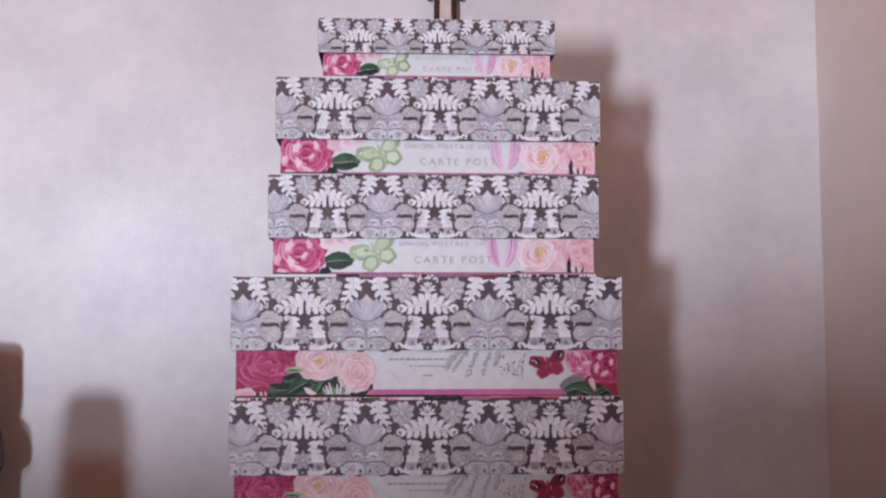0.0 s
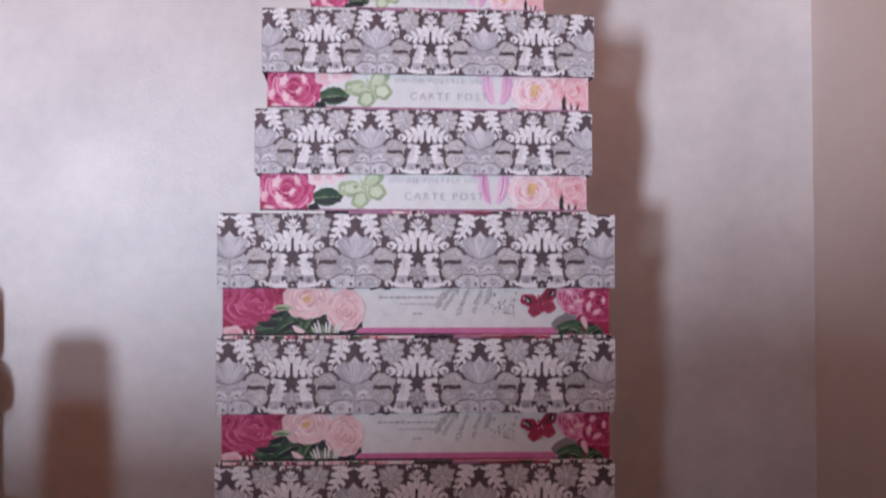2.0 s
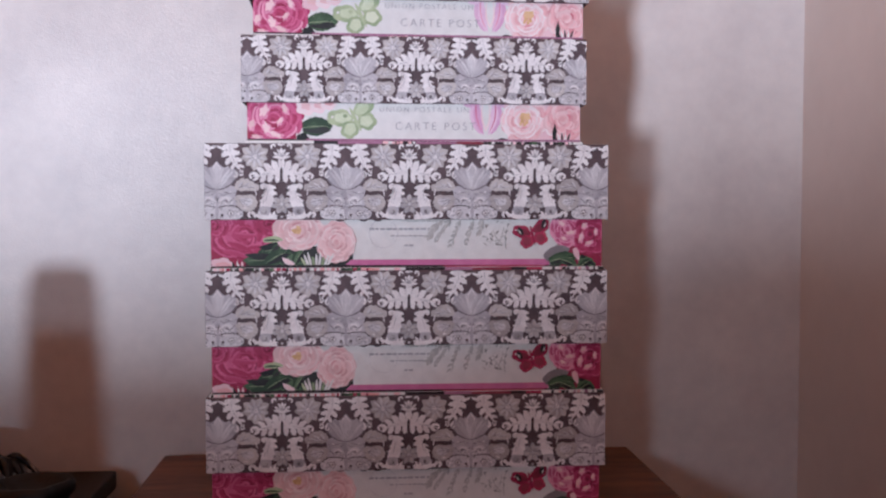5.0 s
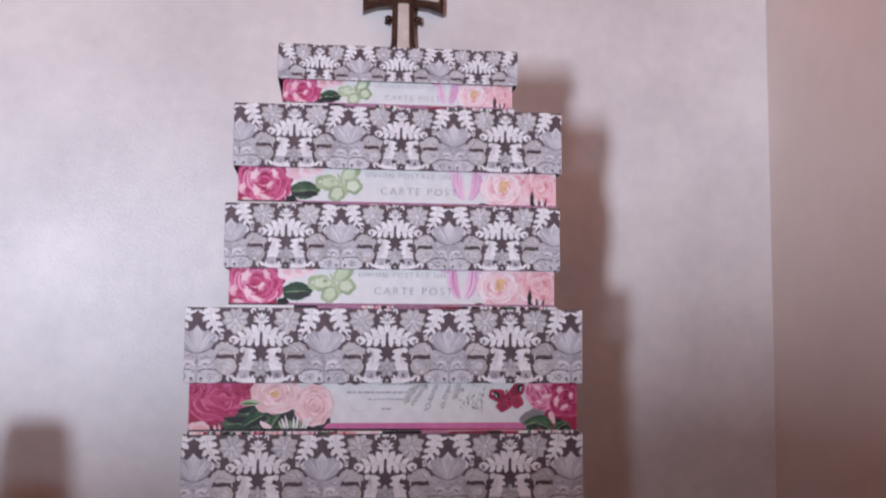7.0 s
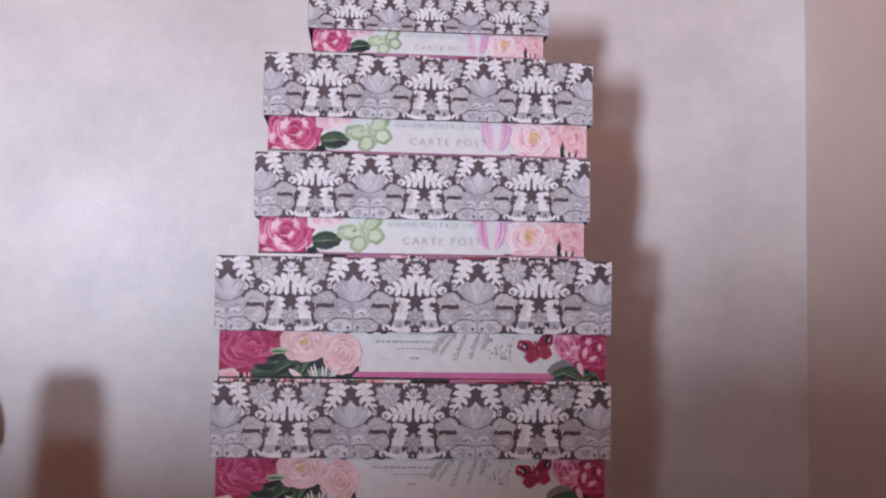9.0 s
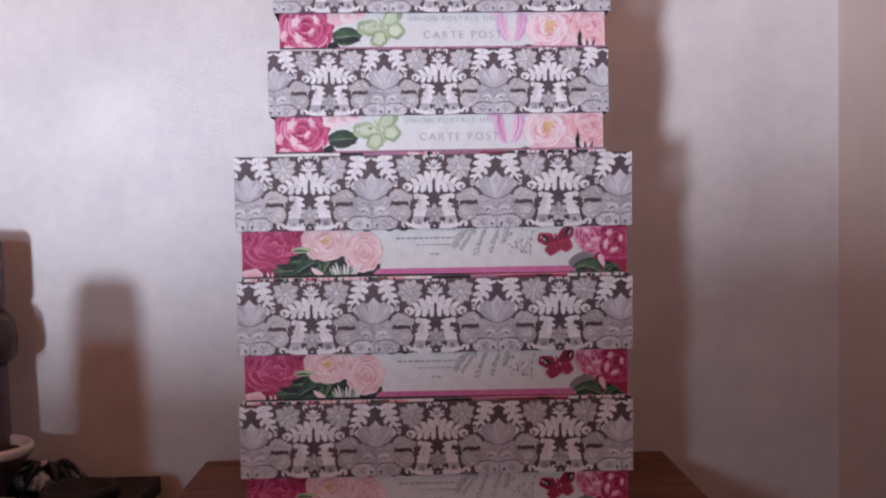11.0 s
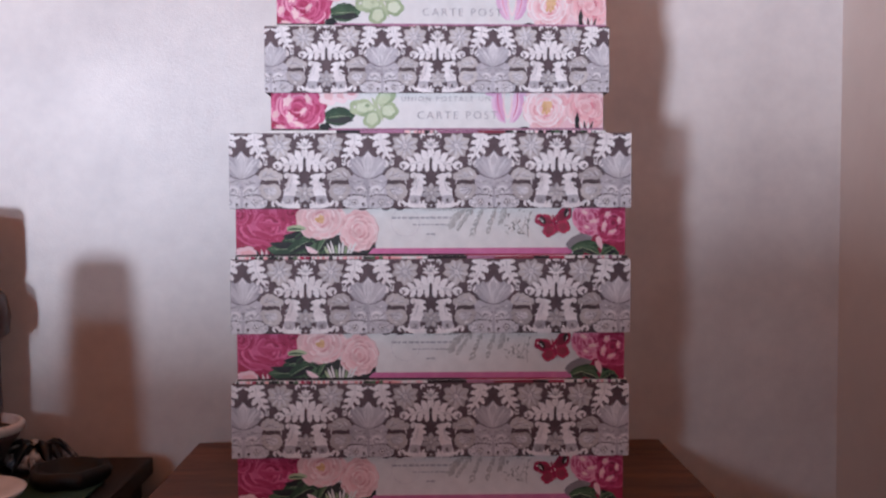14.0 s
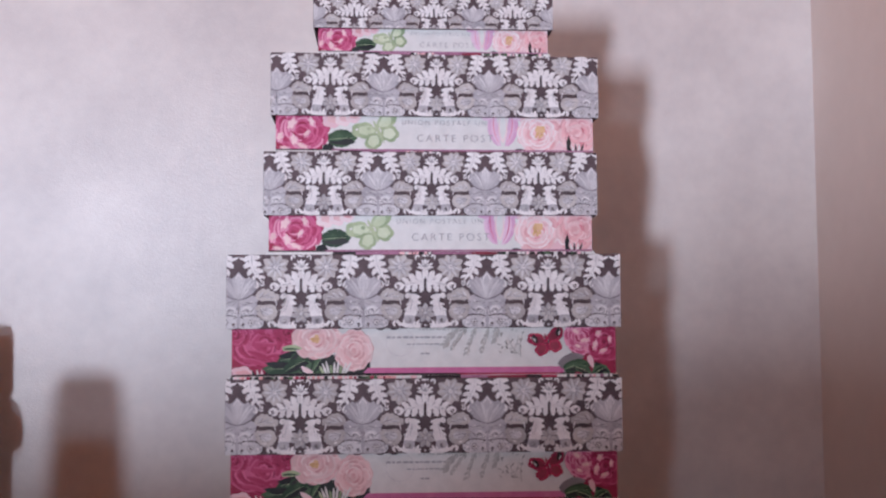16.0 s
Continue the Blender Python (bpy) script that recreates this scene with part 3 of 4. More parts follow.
    # a line-drawn spray
    for x0, y0, n, ang, turn in ((252, 27, 26, -100, 40), (250, 24, 18, -140, 40), (246, 20, 14, -60, -30), (238, 22, 12, -80, 60)):
        sh.ink("script", leaf(x0, y0, n, 0.3, ang, teeth=1, bite=0, curl=turn))
    for i in range(20):
        x, y = 232 + rnd.random() * 24, 2 + rnd.random() * 23
        sh.ink("fern" if i % 3 else "script", leaf(x, y, 2.4 + 2 * rnd.random(), 0.7, rnd.random() * 360, teeth=2, curl=30))
    for x in (109, 129, 141):
        sh.ink("dark", blob(x, 0, 4.2, 2.6))
    # blooms at the end
    sh.ink("deep_red", [(294, 0), (w, 0), (w, h), (300, h)])
    rose(sh, 306, 9, 16, 16, "red", 11, 17, level=3.0)
    rose(sh, 326, 14, 15, 19, "red", 11, 19, level=1.2)
    for x, y, rx, ry, turn in ((301, 5, 5, 3, 20), (309, 13, 6, 3, -20), (303, 18, 4, 2.4, 10), (318, 17, 2.6, 6, 10), (325, 22, 5, 2.4, -30), (321, 7, 3, 4, 30), (331, 12, 2, 4, 0)):
        sh.ink("red_tone_e", blob(x, y, rx, ry, turn, lobes=5, amp=0.4, phase=x, n=30))
        sh.ink("blush_tone_d", blob(x - 0.5, y - 0.5, rx * 0.7, ry * 0.65, turn + 14, lobes=5, amp=0.45, phase=y, n=30))
    for x, y, n, wd, a in ((286, 35, 24, 6, -34), (290, 38, 26, 6, -22), (300, 36, 16, 4, 10)):
        if x > 287:
            blade(sh, x, y, n, wd, a, 30, 2, 0.12)
        else:
            sh.ink("mid_grey", leaf(x, y, n, wd, a, teeth=2, bite=0.12, curl=30))
    blade(sh, 330, h + 1, 18, 6, 205, 20, 3, 0.2)
    blade(sh, 316, h + 1, 14, 5, -40, 20, 3, 0.2)
    sh.ink("pale_pink", leaf(312, 26, 12, 3, 70, teeth=1))
    butterfly(sh, 275, 14, 14, "crimson", "deep_red", -14)
    for dx, dy in ((-11.5, -3.2), (11.8, -9)):
        out = 1 if dx > 0 else -1
        sh.ink("black", leaf(275 + dx - out * 3, 14 + dy + 3.4, 8, 2.6, -62 if out > 0 else 226, teeth=2, bite=0.2, curl=-40 * out))
        sh.ink("cream", leaf(275 + dx - out * 1.6, 14 + dy + 2.6, 4.2, 0.6, -66 if out > 0 else 230, teeth=1))
    return sh


def floral_small(w, h, s):
    """Red rose, green leaf and butterfly, a white postcard panel, an orchid and pale peonies; s: scale."""
    sh = Sheet(w, h)
    u = 1 / s
    base_ink = sh.ink
    sh.ink = lambda name, pts: base_ink(name, [(x * s, y * s) for x, y in pts])
    W, H = w * u, h * u
    sh.ink("cream", [(0, 0), (W, 0), (W, H), (0, H)])
    sh.ink("deep_red", [(0, 0), (38, 0), (40, H), (0, H)])
    rose(sh, 22, 13, 25, 20, "red", 12, 23, level=2.1)
    for x, y, rx, ry, turn in ((14, 8, 4.5, 8, 20), (16, 22, 4, 8, -30), (23, 27, 8, 3, 10), (4, 19, 3.4, 6, 10), (31, 6, 3, 6, -30), (27, 16, 2.4, 5, 30), (8, 29, 6, 2.4, 0)):
        sh.ink("red_tone_e", blob(x, y, rx, ry, turn, lobes=5, amp=0.4, phase=x, n=30))
        sh.ink("blush_tone_d", blob(x - 0.5, y - 0.6, rx * 0.75, ry * 0.7, turn + 14, lobes=5, amp=0.45, phase=y, n=30))
    for x, y, r in ((48, 4, 9), (58, 3, 8), (66, 1, 7)):
        sh.ink("pale_pink", blob(x, y, r, r * 0.8, lobes=5, amp=0.2))
        sh.ink("pink", blob(x + 1, y - 1, r * 0.6, r * 0.4, lobes=5, amp=0.2))
    blade(sh, 45, 21, 25, 8.4, -8, 10, 5, 0.12)
    butterfly(sh, 88, 13, 18, "celadon", "pale_green", -26)
    for x in (80, 92):
        sh.ink("pale_green", blob(x, 11, 2.2, 1.6, lobes=4, amp=0.2))
    # orchid
    for x, a, turn in ((187, 98, -44), (207, 82, 44), (190, 96, -36), (204, 84, 36)):
        sh.ink("orchid", leaf(x, -2, 29, 3.6, a, teeth=5, bite=0.2, curl=turn))
    for x, a, turn in ((189, 97, -42), (205, 83, 42)):
        sh.ink("rose_pink", leaf(x, -1, 26, 0.5, a, teeth=1, bite=0, curl=turn))
    sh.ink("pale_pink", leaf(197, -2, 25, 4.4, 90, teeth=2, bite=0.15))
    sh.ink("cream", leaf(197, -2, 22, 3.0, 90, teeth=1, bite=0))
    for a in (6, 174):
        sh.ink("orchid", leaf(197 + (9 if a < 90 else -9), 0, 10, 3.0, a, teeth=3, bite=0.25))
    # peonies
    sh.ink("pale_pink", [(212, 0), (W, 0), (W, H), (216, H)])
    rose(sh, 229, 14, 20, 19, "blush", 12, 29, heart="yellow", level=2.6)
    for i in range(7):
        sh.ink("yellow", blob(228 + (i % 3) * 2.4, 9 + (i // 3) * 2.6, 1.9, 1.9, lobes=5, amp=0.2))
    rose(sh, 263, 13, 17, 19, "blush", 11, 31, level=1.8)
    sh.ink("dark_leaf", leaf(255, H, 15, 2.2, -88, teeth=2))
    for i in range(5):
        sh.ink("cream" if i % 2 else "dark_leaf", leaf(258 + 2 * i, H, 8, 1.1, -120 + 12 * i, teeth=1))
    sh.ink("dark_leaf", blob(45, H - 1, 5.5, 5.5, lobes=5, amp=0.15))
    sh.ink("dark_leaf", blob(212, H, 6, 3, lobes=3, amp=0.2))
    sh.ink("mauve", [(48, H - 1.6), (W, H - 1.6), (W, H), (48, H)])
    sh.ink("dark_leaf", [(0, H - 1.2), (48, H - 1.2), (48, H), (0, H)])
    return sh


def lettering(text, size, x, z, parent, y):
    """Raised-ink letters, left end at x, baseline at z."""
    curve = bpy.data.curves.new("lettering", "FONT")
    curve.body, curve.size, curve.space_character, curve.offset = text, size, 1.35, -0.00012
    tmp = new("lettering", curve)
    me = bpy.data.meshes.new_from_object(tmp.evaluated_get(bpy.context.evaluated_depsgraph_get()))
    bpy.data.objects.remove(tmp)
    me.materials.clear()
    me.materials.append(INKS["text"][1])
    ob = new("lettering", me)
    ob.parent = parent
    ob.matrix_local = pose(x, y, z, 90, 0, 0)
    ob["label"] = "grey typewriter letters"
    return ob


def tray(w, d, h, t, closed_top):
    """An open board tray: a lid when closed above, a base when closed below."""
    bm = bmesh.new()
    bmesh.ops.create_cube(bm, size=1, matrix=Matrix.Translation((0, d / 2, h / 2)) @ Matrix.Diagonal((w, d, h, 1)))
    bm.faces.ensure_lookup_table()
    side = next(f for f in bm.faces if (f.normal.z < -0.9) == closed_top and abs(f.normal.z) > 0.9)
    bmesh.ops.inset_region(bm, faces=[side], thickness=t)
    deep = (h - 0.002) * (1 if closed_top else -1)
    for v in side.verts:
        v.co.z += deep
    outer = [e for e in bm.edges if all(abs(abs(v.co.x) - w / 2) < 1e-6 for v in e.verts) or all(min(abs(v.co.y), abs(v.co.y - d)) < 1e-6 for v in e.verts)]
    bmesh.ops.bevel(bm, geom=outer, offset=0.0007, segments=1, affect="EDGES")
    if closed_top:
        for f in bm.faces:
            f.material_index = 1 if f.normal.z < -0.9 else 0
    return bm


def storage_box(m, w, d, h, lid_h, s, large, label, group):
    """Lid with damask paper, floral base on a thin wider bottom board."""
    thing = empty("storage_box", m, label, "box", group)
    inset, edge, plate = 0.0044, 0.0024, 0.0026
    bw, bh = w - 2 * inset, h - 0.004
    base = part("base", tray(bw, d - 2 * inset, bh - plate, 0.002, False), CREAM if large else WHITE_PAPER, thing, "floral printed paper-covered base")
    base.location = (0, inset, plate)
    show = h - lid_h - plate
    if large:
        sheet = floral_large(bw * 1000, show * 1000 + 1)
    else:
        sheet = floral_small(bw * 1000, show * 1000 + 1, bw / 0.277)
    sheet.finish("floral_print", base, (-bw / 2, 0, show + 0.001), "roses, leaves and butterfly in printed ink")
    if not large:
        k = bw / 0.277
        lettering("CARTE POST", 0.0092 * k, -bw / 2 + 0.121 * k, show - 0.0212 * k, base, -0.0012)
        lettering("UNION POSTALE UN", 0.0062 * k, -bw / 2 + 0.108 * k, show - 0.0066 * k, base, -0.0012)
    # the bottom board, its edge wrapped in a strip of many colours
    board = part("bottom_board", box_mesh(-w / 2 + edge, w / 2 - edge, edge, d - edge, 0, plate, bevel=0.0006, segments=1), CREAM, thing, "thin cream board edged with printed colours")
    strip = Sheet((w - 2 * edge) * 1000, plate * 1000)
    rnd = random.Random(int(w * 1000))
    if large:
        marks = [("cream", 0, 1.0), ("black", 0.49, 0.59), ("mauve", 0.59, 0.66), ("crimson", 0.66, 0.76), ("black", 0.76, 0.8), ("deep_red", 0.8, 0.84)]
        spread = ((0.0, 0.48, 46, ("dark_leaf", "deep_red", "pink", "pale_pink", "salmon", "leaf", "cream", "dark_leaf")), (0.84, 1.0, 16, ("mauve", "cream", "pink", "dark_leaf")))
    else:
        marks = [("black", 0.2, 1.0), ("cream", 0, 0.2), ("mauve", 0.27, 0.4), ("mauve", 0.5, 0.62), ("crimson", 0.62, 0.7), ("cream", 0.97, 1.0)]
        spread = ((0.4, 0.5, 8, ("cream", "pink", "black")), (0.7, 0.97, 22, ("pale_pink", "black", "leaf", "cream")))
    for a, b, count, names in spread:
        for i in range(count):
            x = a + (b - a) * (i + 0.5 * rnd.random()) / count
            marks.append((rnd.choice(names), x, min(b, x + (0.4 + rnd.random()) * (b - a) / count)))
    for name, a, b in marks:
        a, b = a * strip.w, b * strip.w
        strip.ink(name, [(a, rnd.random() * 0.6), (b, rnd.random() * 0.6), (b, strip.h), (a, strip.h)])
    strip.finish("edge_print", board, (-w / 2 + edge, edge - 0.0004, plate), "strip of printed colours")
    lid = part("lid", tray(w, d, lid_h, 0.004, True), [GROUND, BOARD], thing, "dark brown and white damask lid")
    lid.location = (0, 0, h - lid_h)
    damask(w * 1000 - 0.6, lid_h * 1000 - 0.6, s).finish("damask_print", lid, (-w / 2 + 0.0003, 0, lid_h - 0.0003), "white acanthus and grey blossoms")
    return thing


# ---- the room ----
def wall(name, *a, mat=None, label=""):
    return tagged(link_mesh(name, box_mesh(*a), mat or ROOM), label, "wall", kind="structure")


T = 0.12
wall("wall_north", LEFT_X - T, RIGHT_X + T, WALL_Y, WALL_Y + T, 0, CEIL, mat=WALL, label="off-white satin painted plaster wall")
wall("wall_east", RIGHT_X, RIGHT_X + T, FRONT_Y - T, WALL_Y, 0, CEIL, mat=SIDE, label="warm beige painted plaster side wall")
wall("wall_west", LEFT_X - T, LEFT_X, FRONT_Y - T, WALL_Y, 0, CEIL, label="plain brown side wall")
bm = bmesh.new()
add_box(bm, LEFT_X, DOOR_X - DOOR_W / 2, FRONT_Y - T, FRONT_Y, 0, CEIL)
add_box(bm, DOOR_X + DOOR_W / 2, RIGHT_X, FRONT_Y - T, FRONT_Y, 0, CEIL)
add_box(bm, DOOR_X - DOOR_W / 2, DOOR_X + DOOR_W / 2, FRONT_Y - T, FRONT_Y, 0, DOOR_Z0)
add_box(bm, DOOR_X - DOOR_W / 2, DOOR_X + DOOR_W / 2, FRONT_Y - T, FRONT_Y, DOOR_Z1, CEIL)
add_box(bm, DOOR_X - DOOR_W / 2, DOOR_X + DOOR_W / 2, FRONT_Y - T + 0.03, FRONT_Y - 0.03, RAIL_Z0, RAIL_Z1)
tagged(link_mesh("wall_south", bm, ROOM), "plain brown wall with two narrow window openings", "wall", kind="structure")
# unseen blocker added behind the camera, shading the lower wall and boxes
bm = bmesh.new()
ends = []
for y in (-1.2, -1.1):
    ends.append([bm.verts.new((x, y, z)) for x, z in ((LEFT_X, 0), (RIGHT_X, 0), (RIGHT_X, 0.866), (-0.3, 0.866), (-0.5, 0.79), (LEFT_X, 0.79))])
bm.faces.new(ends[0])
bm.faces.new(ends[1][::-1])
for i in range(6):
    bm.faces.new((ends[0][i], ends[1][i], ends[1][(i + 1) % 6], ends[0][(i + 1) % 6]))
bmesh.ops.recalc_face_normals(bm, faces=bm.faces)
tagged(link_mesh("light_blocker", bm, ROOM), "added unseen light blocker with a sloping top", "wall", kind="structure")
tagged(link_mesh("floor", box_mesh(LEFT_X - T, RIGHT_X + T, FRONT_Y - T, WALL_Y + T, -0.1, 0), FLOOR), "plain brown floor", "floor", kind="structure")
tagged(link_mesh("ceiling", box_mesh(LEFT_X - T, RIGHT_X + T, FRONT_Y - T, SLOPE_Y, CEIL, CEIL + 0.1), CEILING), "plain warm brown ceiling", "ceiling", kind="structure")
# unseen sloped reflector, added to warm the upper wall by bounce
bm = bmesh.new()
ends = []
for x in (LEFT_X - T, RIGHT_X + T):
    ends.append([bm.verts.new((x, y, z)) for y, z in ((SLOPE_Y, CEIL), (WALL_Y, SLOPE_Z), (WALL_Y, CEIL + 0.1), (SLOPE_Y, CEIL + 0.1))])
bm.faces.new(ends[0])
bm.faces.new(ends[1][::-1])
for i in range(4):
    bm.faces.new((ends[0][i], ends[1][i], ends[1][(i + 1) % 4], ends[0][(i + 1) % 4]))
bmesh.ops.recalc_face_normals(bm, faces=bm.faces)
tagged(link_mesh("bounce_slope", bm, SLOPE), "added unseen ochre slope that bounces warm light onto the wall", "ceiling", kind="structure")

# ---- the small table ----
TOP = 0.72
table = empty("side_table", pose(0, 0, 0), "reddish-brown varnished wooden side table under the boxes", "table")
TY0, TY1 = -0.16, 0.238
part("tabletop", box_mesh(-0.258, 0.256, TY0, TY1, TOP - 0.022, TOP, bevel=0.004, segments=3), WOOD, table)
for x in (-0.215, 0.215):
    for y in (TY0 + 0.045, TY1 - 0.045):
        part("leg", box_mesh(x - 0.02, x + 0.02, y - 0.02, y + 0.02, 0, TOP - 0.022, bevel=0.004), WOOD, table)
for y in (TY0 + 0.045, TY1 - 0.045):
    part("apron", box_mesh(-0.195, 0.195, y - 0.009, y + 0.009, TOP - 0.09, TOP - 0.022, bevel=0.002), WOOD, table)
for x in (-0.215, 0.215):
    part("apron", box_mesh(x - 0.009, x + 0.009, TY0 + 0.065, TY1 - 0.065, TOP - 0.09, TOP - 0.022, bevel=0.002), WOOD, table)

# ---- the stack of boxes, from the bottom ----
BIG, SMALL = "large floral storage boxes", "small floral storage boxes"
z = TOP
for cx, turn in ((-0.001, 0.3), (-0.0005, -0.2), (0.0, 0.2)):
    storage_box(pose(cx, 0, z, 0, 0, turn), 0.345, 0.205, 0.108, 0.0645, 1.0, True, "large cardboard box with damask lid and rose-printed base", BIG)
    z += 0.108
for cx, y0, w, d, h, lid_h, turn in ((0.006, -0.0005, 0.294, 0.177, 0.0905, 0.0565, 0.5), (0.011, 0.009, 0.294, 0.177, 0.0895, 0.0565, 2.0)):
    storage_box(pose(cx, y0, z, 0, 0, turn), w, d, h, lid_h, 0.875, False, "medium cardboard box with damask lid and postcard-printed base", SMALL)
    z += h
storage_box(pose(0.009, 0.009, z, 0, 0, 1.0), 0.216, 0.137, 0.0555, 0.0322, 0.66, False, "small cardboard box with damask lid atop the stack", SMALL)
z += 0.0545

# ---- the cross on the wall ----
def flared(x0, x1, half0, half1, upright):
    """One arm of the cross, wider at its end; along x, or along z when upright."""
    pts = [(x0, -half0), ((x0 + x1) / 2, -half0 * 1.08), (x1, -half1), (x1, half1), ((x0 + x1) / 2, half0 * 1.08), (x0, half0)]
    return [(b, a) for a, b in pts] if upright else pts


def prism(pts, y0, y1, bevel):
    bm = bmesh.new()
    f = bm.faces.new([bm.verts.new((x, y1, z)) for x, z in pts])
    out = bmesh.ops.extrude_face_region(bm, geom=[f])
    for v in out["geom"]:
        if isinstance(v, bmesh.types.BMVert):
            v.co.y = y0
    bmesh.ops.recalc_face_normals(bm, faces=bm.faces)
    bmesh.ops.bevel(bm, geom=[e for e in bm.edges if all(abs(v.co.y - y0) < 1e-6 for v in e.verts)], offset=bevel, segments=2, affect="EDGES")
    return bm


cross = empty("wall_cross", pose(0.025, WALL_Y, 1.423), "dark brown wooden cross with cream inlays hung on the wall", "cross")
for upright, x0, x1, h0, h1 in ((True, -0.012, -0.115, 0.0125, 0.026), (True, 0.012, 0.09, 0.0125, 0.026), (False, -0.0125, -0.047, 0.021, 0.029), (False, 0.0125, 0.047, 0.021, 0.029)):
    arm = part("arm", prism(flared(x0, x1, h0, h1, upright), -0.016, -0.001, 0.003), CROSS_BROWN, cross)
    k = 1 if x1 > 0 else -1
    part("inlay", prism(flared(x0 + k * 0.004, x1 - k * 0.006, h0 * (0.5 if upright else 0.62), h1 * (0.36 if upright else 0.55), upright), -0.0185, -0.0165, 0.0006), CROSS_CREAM, arm, "aged cream inlay panel")
part("centre_block", prism([(-0.0125, -0.021), (0.0125, -0.021), (0.0125, 0.021), (-0.0125, 0.021)], -0.019, -0.001, 0.002), CROSS_BROWN, cross)
for x in (-0.0175, 0.0175):
    bm = bmesh.new()
    bmesh.ops.create_uvsphere(bm, u_segments=14, v_segments=10, radius=0.0042, matrix=Matrix.Translation((x, -0.008, -0.0345)))
    bmesh.ops.create_uvsphere(bm, u_segments=12, v_segments=8, radius=0.0026, matrix=Matrix.Translation((x * 1.1, -0.009, -0.0395)))
    for f in bm.faces:
        f.smooth = True
    part("bead", bm, CROSS_BROWN, cross, "small carved dark bead")

# ---- the low cabinet beside the table and what stands on it ----
CAB = 0.698
cabinet = empty("low_cabinet", pose(0, 0, 0), "low dark-stained wooden cabinet against the wall", "cabinet")
CX0, CX1, CY0, CY1 = -0.75, -0.315, -0.2, 0.262
part("cabinet_top", box_mesh(CX0, CX1, CY0, CY1, CAB - 0.02, CAB, bevel=0.003), DARK_WOOD, cabinet)
part("body", box_mesh(CX0 + 0.012, CX1 - 0.012, CY0 + 0.02, CY1 - 0.004, 0.0, CAB - 0.02, bevel=0.003), DARK_WOOD, cabinet)
for x in (CX0 + 0.02, (CX0 + CX1) / 2 + 0.003):
    part("door", box_mesh(x, x + 0.19, CY0 + 0.004, CY0 + 0.0205, 0.06, CAB - 0.03, bevel=0.002), DARK_WOOD, cabinet)

bm = bmesh.new()
bmesh.ops.create_grid(bm, x_segments=26, y_segments=22, size=0.5)
for v in bm.verts:
    x, y = v.co.x * 0.24, v.co.y * 0.2
    v.co = Vector((x, y, 0.0042 + 0.0022 * noise.noise((x * 22, y * 22, 0))))
bmesh.ops.solidify(bm, geom=bm.faces[:], thickness=0.002)
mat_ob = link_mesh("table_mat", bm, GREEN_CLOTH)
mat_ob.matrix_world = pose(-0.452, 0.055, CAB, 0, 0, 2)
tagged(mat_ob, "dark green cloth mat laid on the cabinet", "mat")

bowl = empty("clay_bowl", pose(-0.369, 0.15, CAB), "dark brown lumpy clay bowl on the cabinet", "bowl")
part("body", lathe([(0.027, 0.0), (0.034, 0.004), (0.0385, 0.009), (0.039, 0.015), (0.036, 0.0205), (0.032, 0.021), (0.029, 0.016), (0.018, 0.01), (0.002, 0.008)], 40, 0.14), BASKET, bowl)

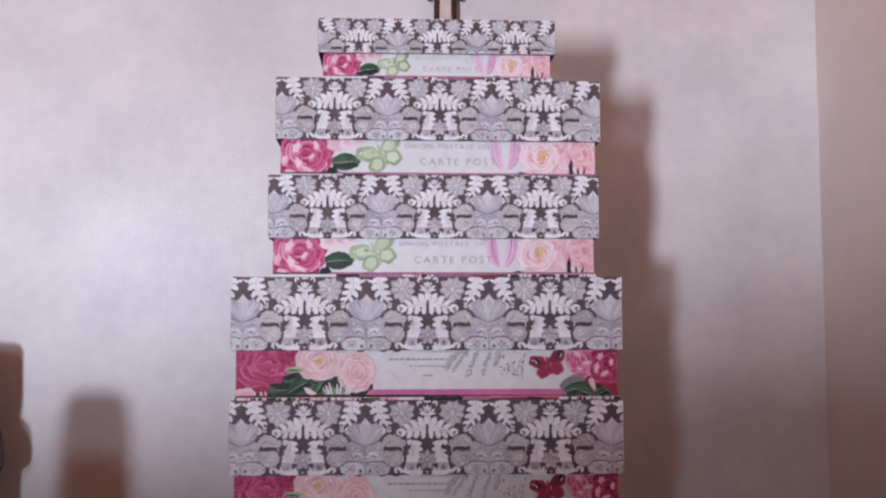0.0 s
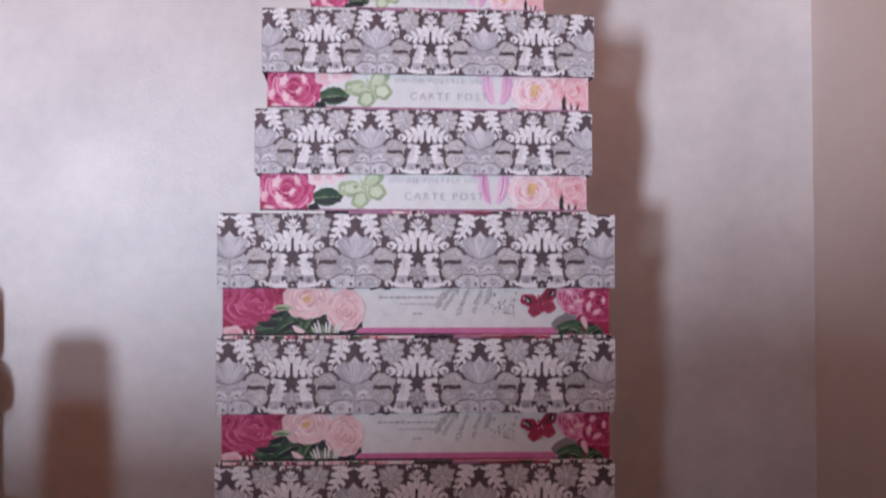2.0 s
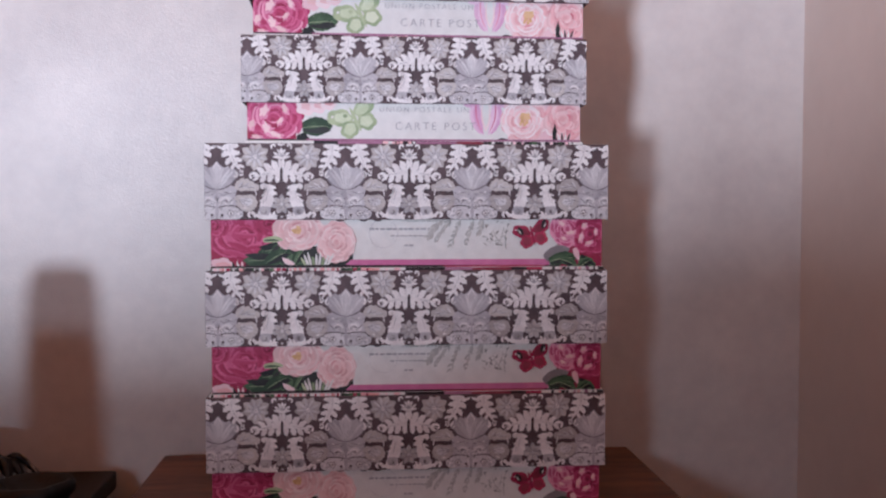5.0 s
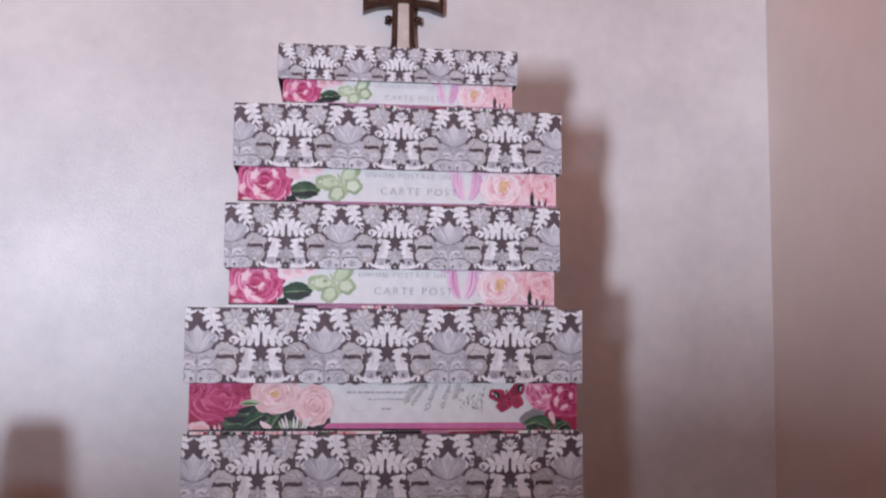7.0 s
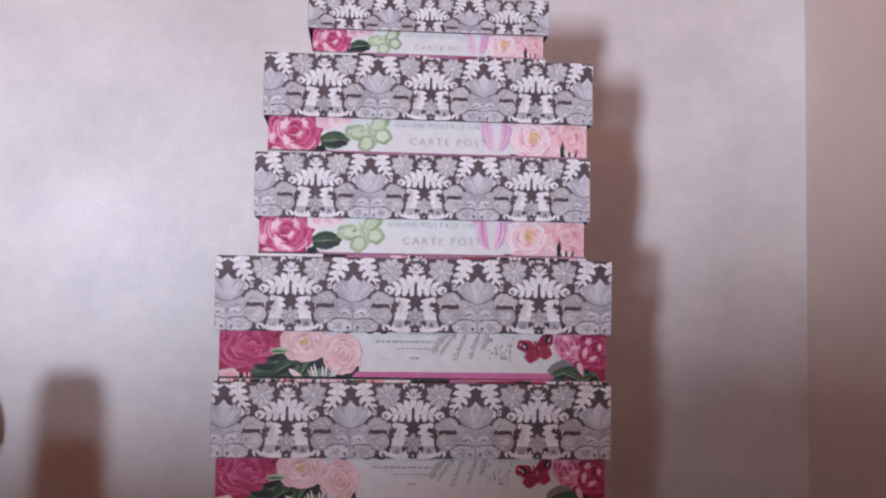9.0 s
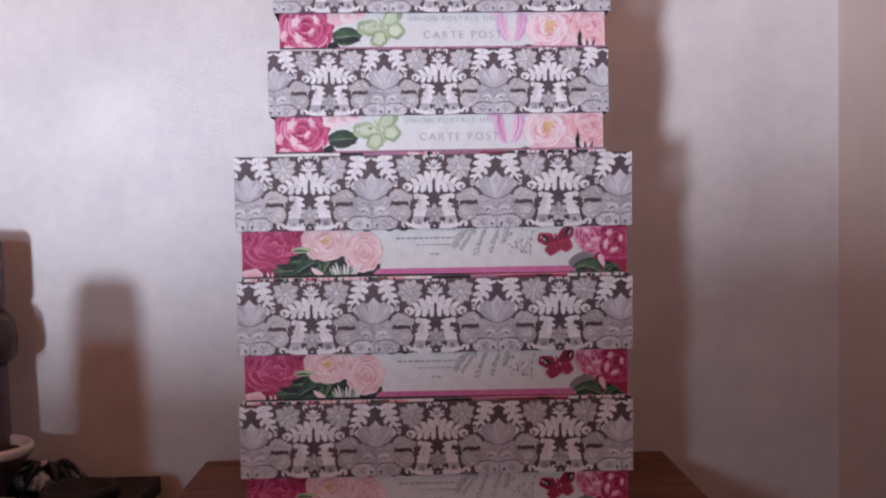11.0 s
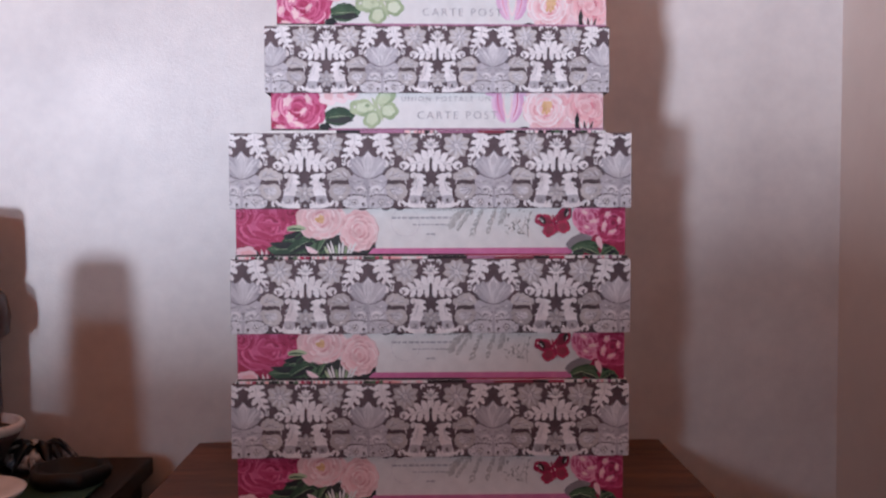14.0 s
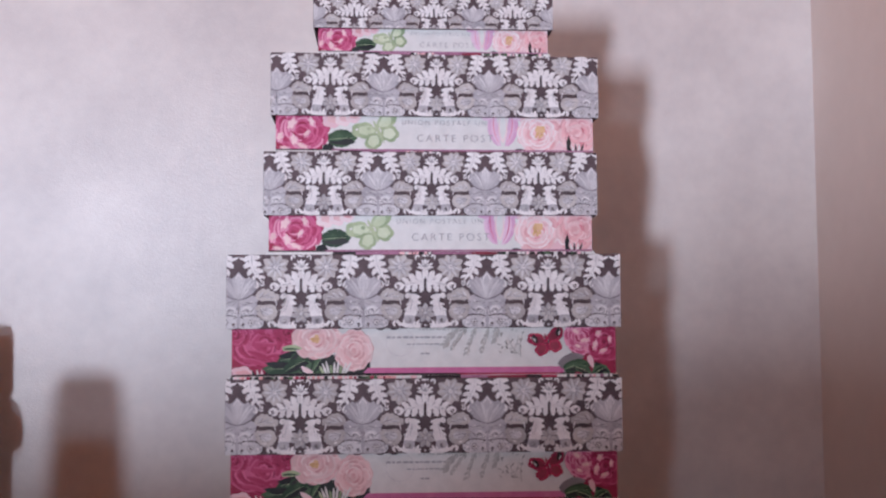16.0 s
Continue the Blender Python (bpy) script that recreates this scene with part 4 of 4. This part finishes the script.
agave = empty("spiky_ornament", pose(-0.43, 0.222, CAB), "black and silver spiky leafed ornament on the cabinet", "ornament")
part("bulb", lathe([(0.02, 0.0), (0.032, 0.005), (0.036, 0.012), (0.03, 0.019), (0.012, 0.024), (0.001, 0.025)], 30, 0.12), SILVER, agave, "pale streaked round base")
rnd = random.Random(8)
for i in range(13):
    a, lift = 2 * math.pi * i / 13 + rnd.random() * 0.3, 0.2 + 0.5 * rnd.random()
    bm = bmesh.new()
    rows = []
    for j in range(7):
        f = j / 6
        r = 0.005 + 0.038 * f
        zz = 0.021 + 0.018 * lift * math.sin(math.pi * min(1, f * 1.1)) - 0.016 * f * f
        w = 0.0085 * math.sin(math.pi * (0.2 + 0.8 * f)) + 0.0004
        rows.append([bm.verts.new((r * math.cos(a) - k * w * math.sin(a), r * math.sin(a) + k * w * math.cos(a), zz - abs(k) * 0.002 + up)) for k, up in ((-1, 0), (0, 0.0016), (1, 0), (0, -0.0012))])
    for p, q in zip(rows, rows[1:]):
        for j in range(4):
            bm.faces.new((p[j], p[(j + 1) % 4], q[(j + 1) % 4], q[j])).smooth = True
    bm.faces.new(rows[0][::-1])
    bm.faces.new(rows[-1])
    bmesh.ops.recalc_face_normals(bm, faces=bm.faces)
    part("leaf", bm, SILVER if i % 3 == 1 else BLACK, agave)

dish = empty("white_dish", pose(-0.426, 0.048, CAB + 0.008), "white glazed round dish on the green mat", "dish")
part("body", lathe([(0.026, 0.0), (0.04, 0.004), (0.05, 0.014), (0.052, 0.017), (0.049, 0.018), (0.03, 0.0145), (0.001, 0.0135)], 44), GLAZE, dish)

pot = empty("plant_pot", pose(-0.479, 0.178, CAB), "brown footed plant bowl with white rim and dark soil", "pot")
part("body", lathe([(0.022, 0.0), (0.023, 0.006), (0.027, 0.014), (0.037, 0.032), (0.0455, 0.043), (0.0475, 0.048), (0.044, 0.048), (0.043, 0.043), (0.001, 0.042)], 44), BOTTLE, pot, "brown glazed body")
part("rim", lathe([(0.0475, 0.0482), (0.051, 0.05), (0.0518, 0.056), (0.0485, 0.0595), (0.045, 0.058), (0.0445, 0.0485)], 44), GLAZE, pot, "white glazed rim")
part("soil", lathe([(0.0425, 0.0435), (0.04, 0.05), (0.02, 0.055), (0.001, 0.054)], 30, 0.1), SOIL, pot, "dark crumbly soil")

jar = empty("ceramic_jar", pose(-0.505, 0.218, CAB), "tall mauve-grey and brown ceramic jar with slim neck", "jar")
part("body", lathe([(0.034, 0.0), (0.038, 0.02), (0.037, 0.1), (0.036, 0.138)], 36), LILAC, jar, "mauve-grey glazed body")
part("shoulder", lathe([(0.037, 0.1385), (0.046, 0.146), (0.048, 0.165), (0.044, 0.186), (0.036, 0.196)], 36), BOTTLE, jar, "dark brown glazed shoulder")
part("neck", lathe([(0.03, 0.1965), (0.034, 0.2), (0.036, 0.21), (0.035, 0.268), (0.031, 0.276), (0.002, 0.279)], 30), LILAC, jar, "slim mauve-grey neck")

vase = empty("tall_vase", pose(-0.458, -0.05, CAB), "tall brown ceramic vase standing on the cabinet", "vase")
part("body", lathe([(0.033, 0.0), (0.04, 0.014), (0.041, 0.06), (0.039, 0.11), (0.036, 0.155), (0.033, 0.191), (0.028, 0.203), (0.022, 0.207), (0.02, 0.187), (0.001, 0.177)], 36), BOTTLE, vase)
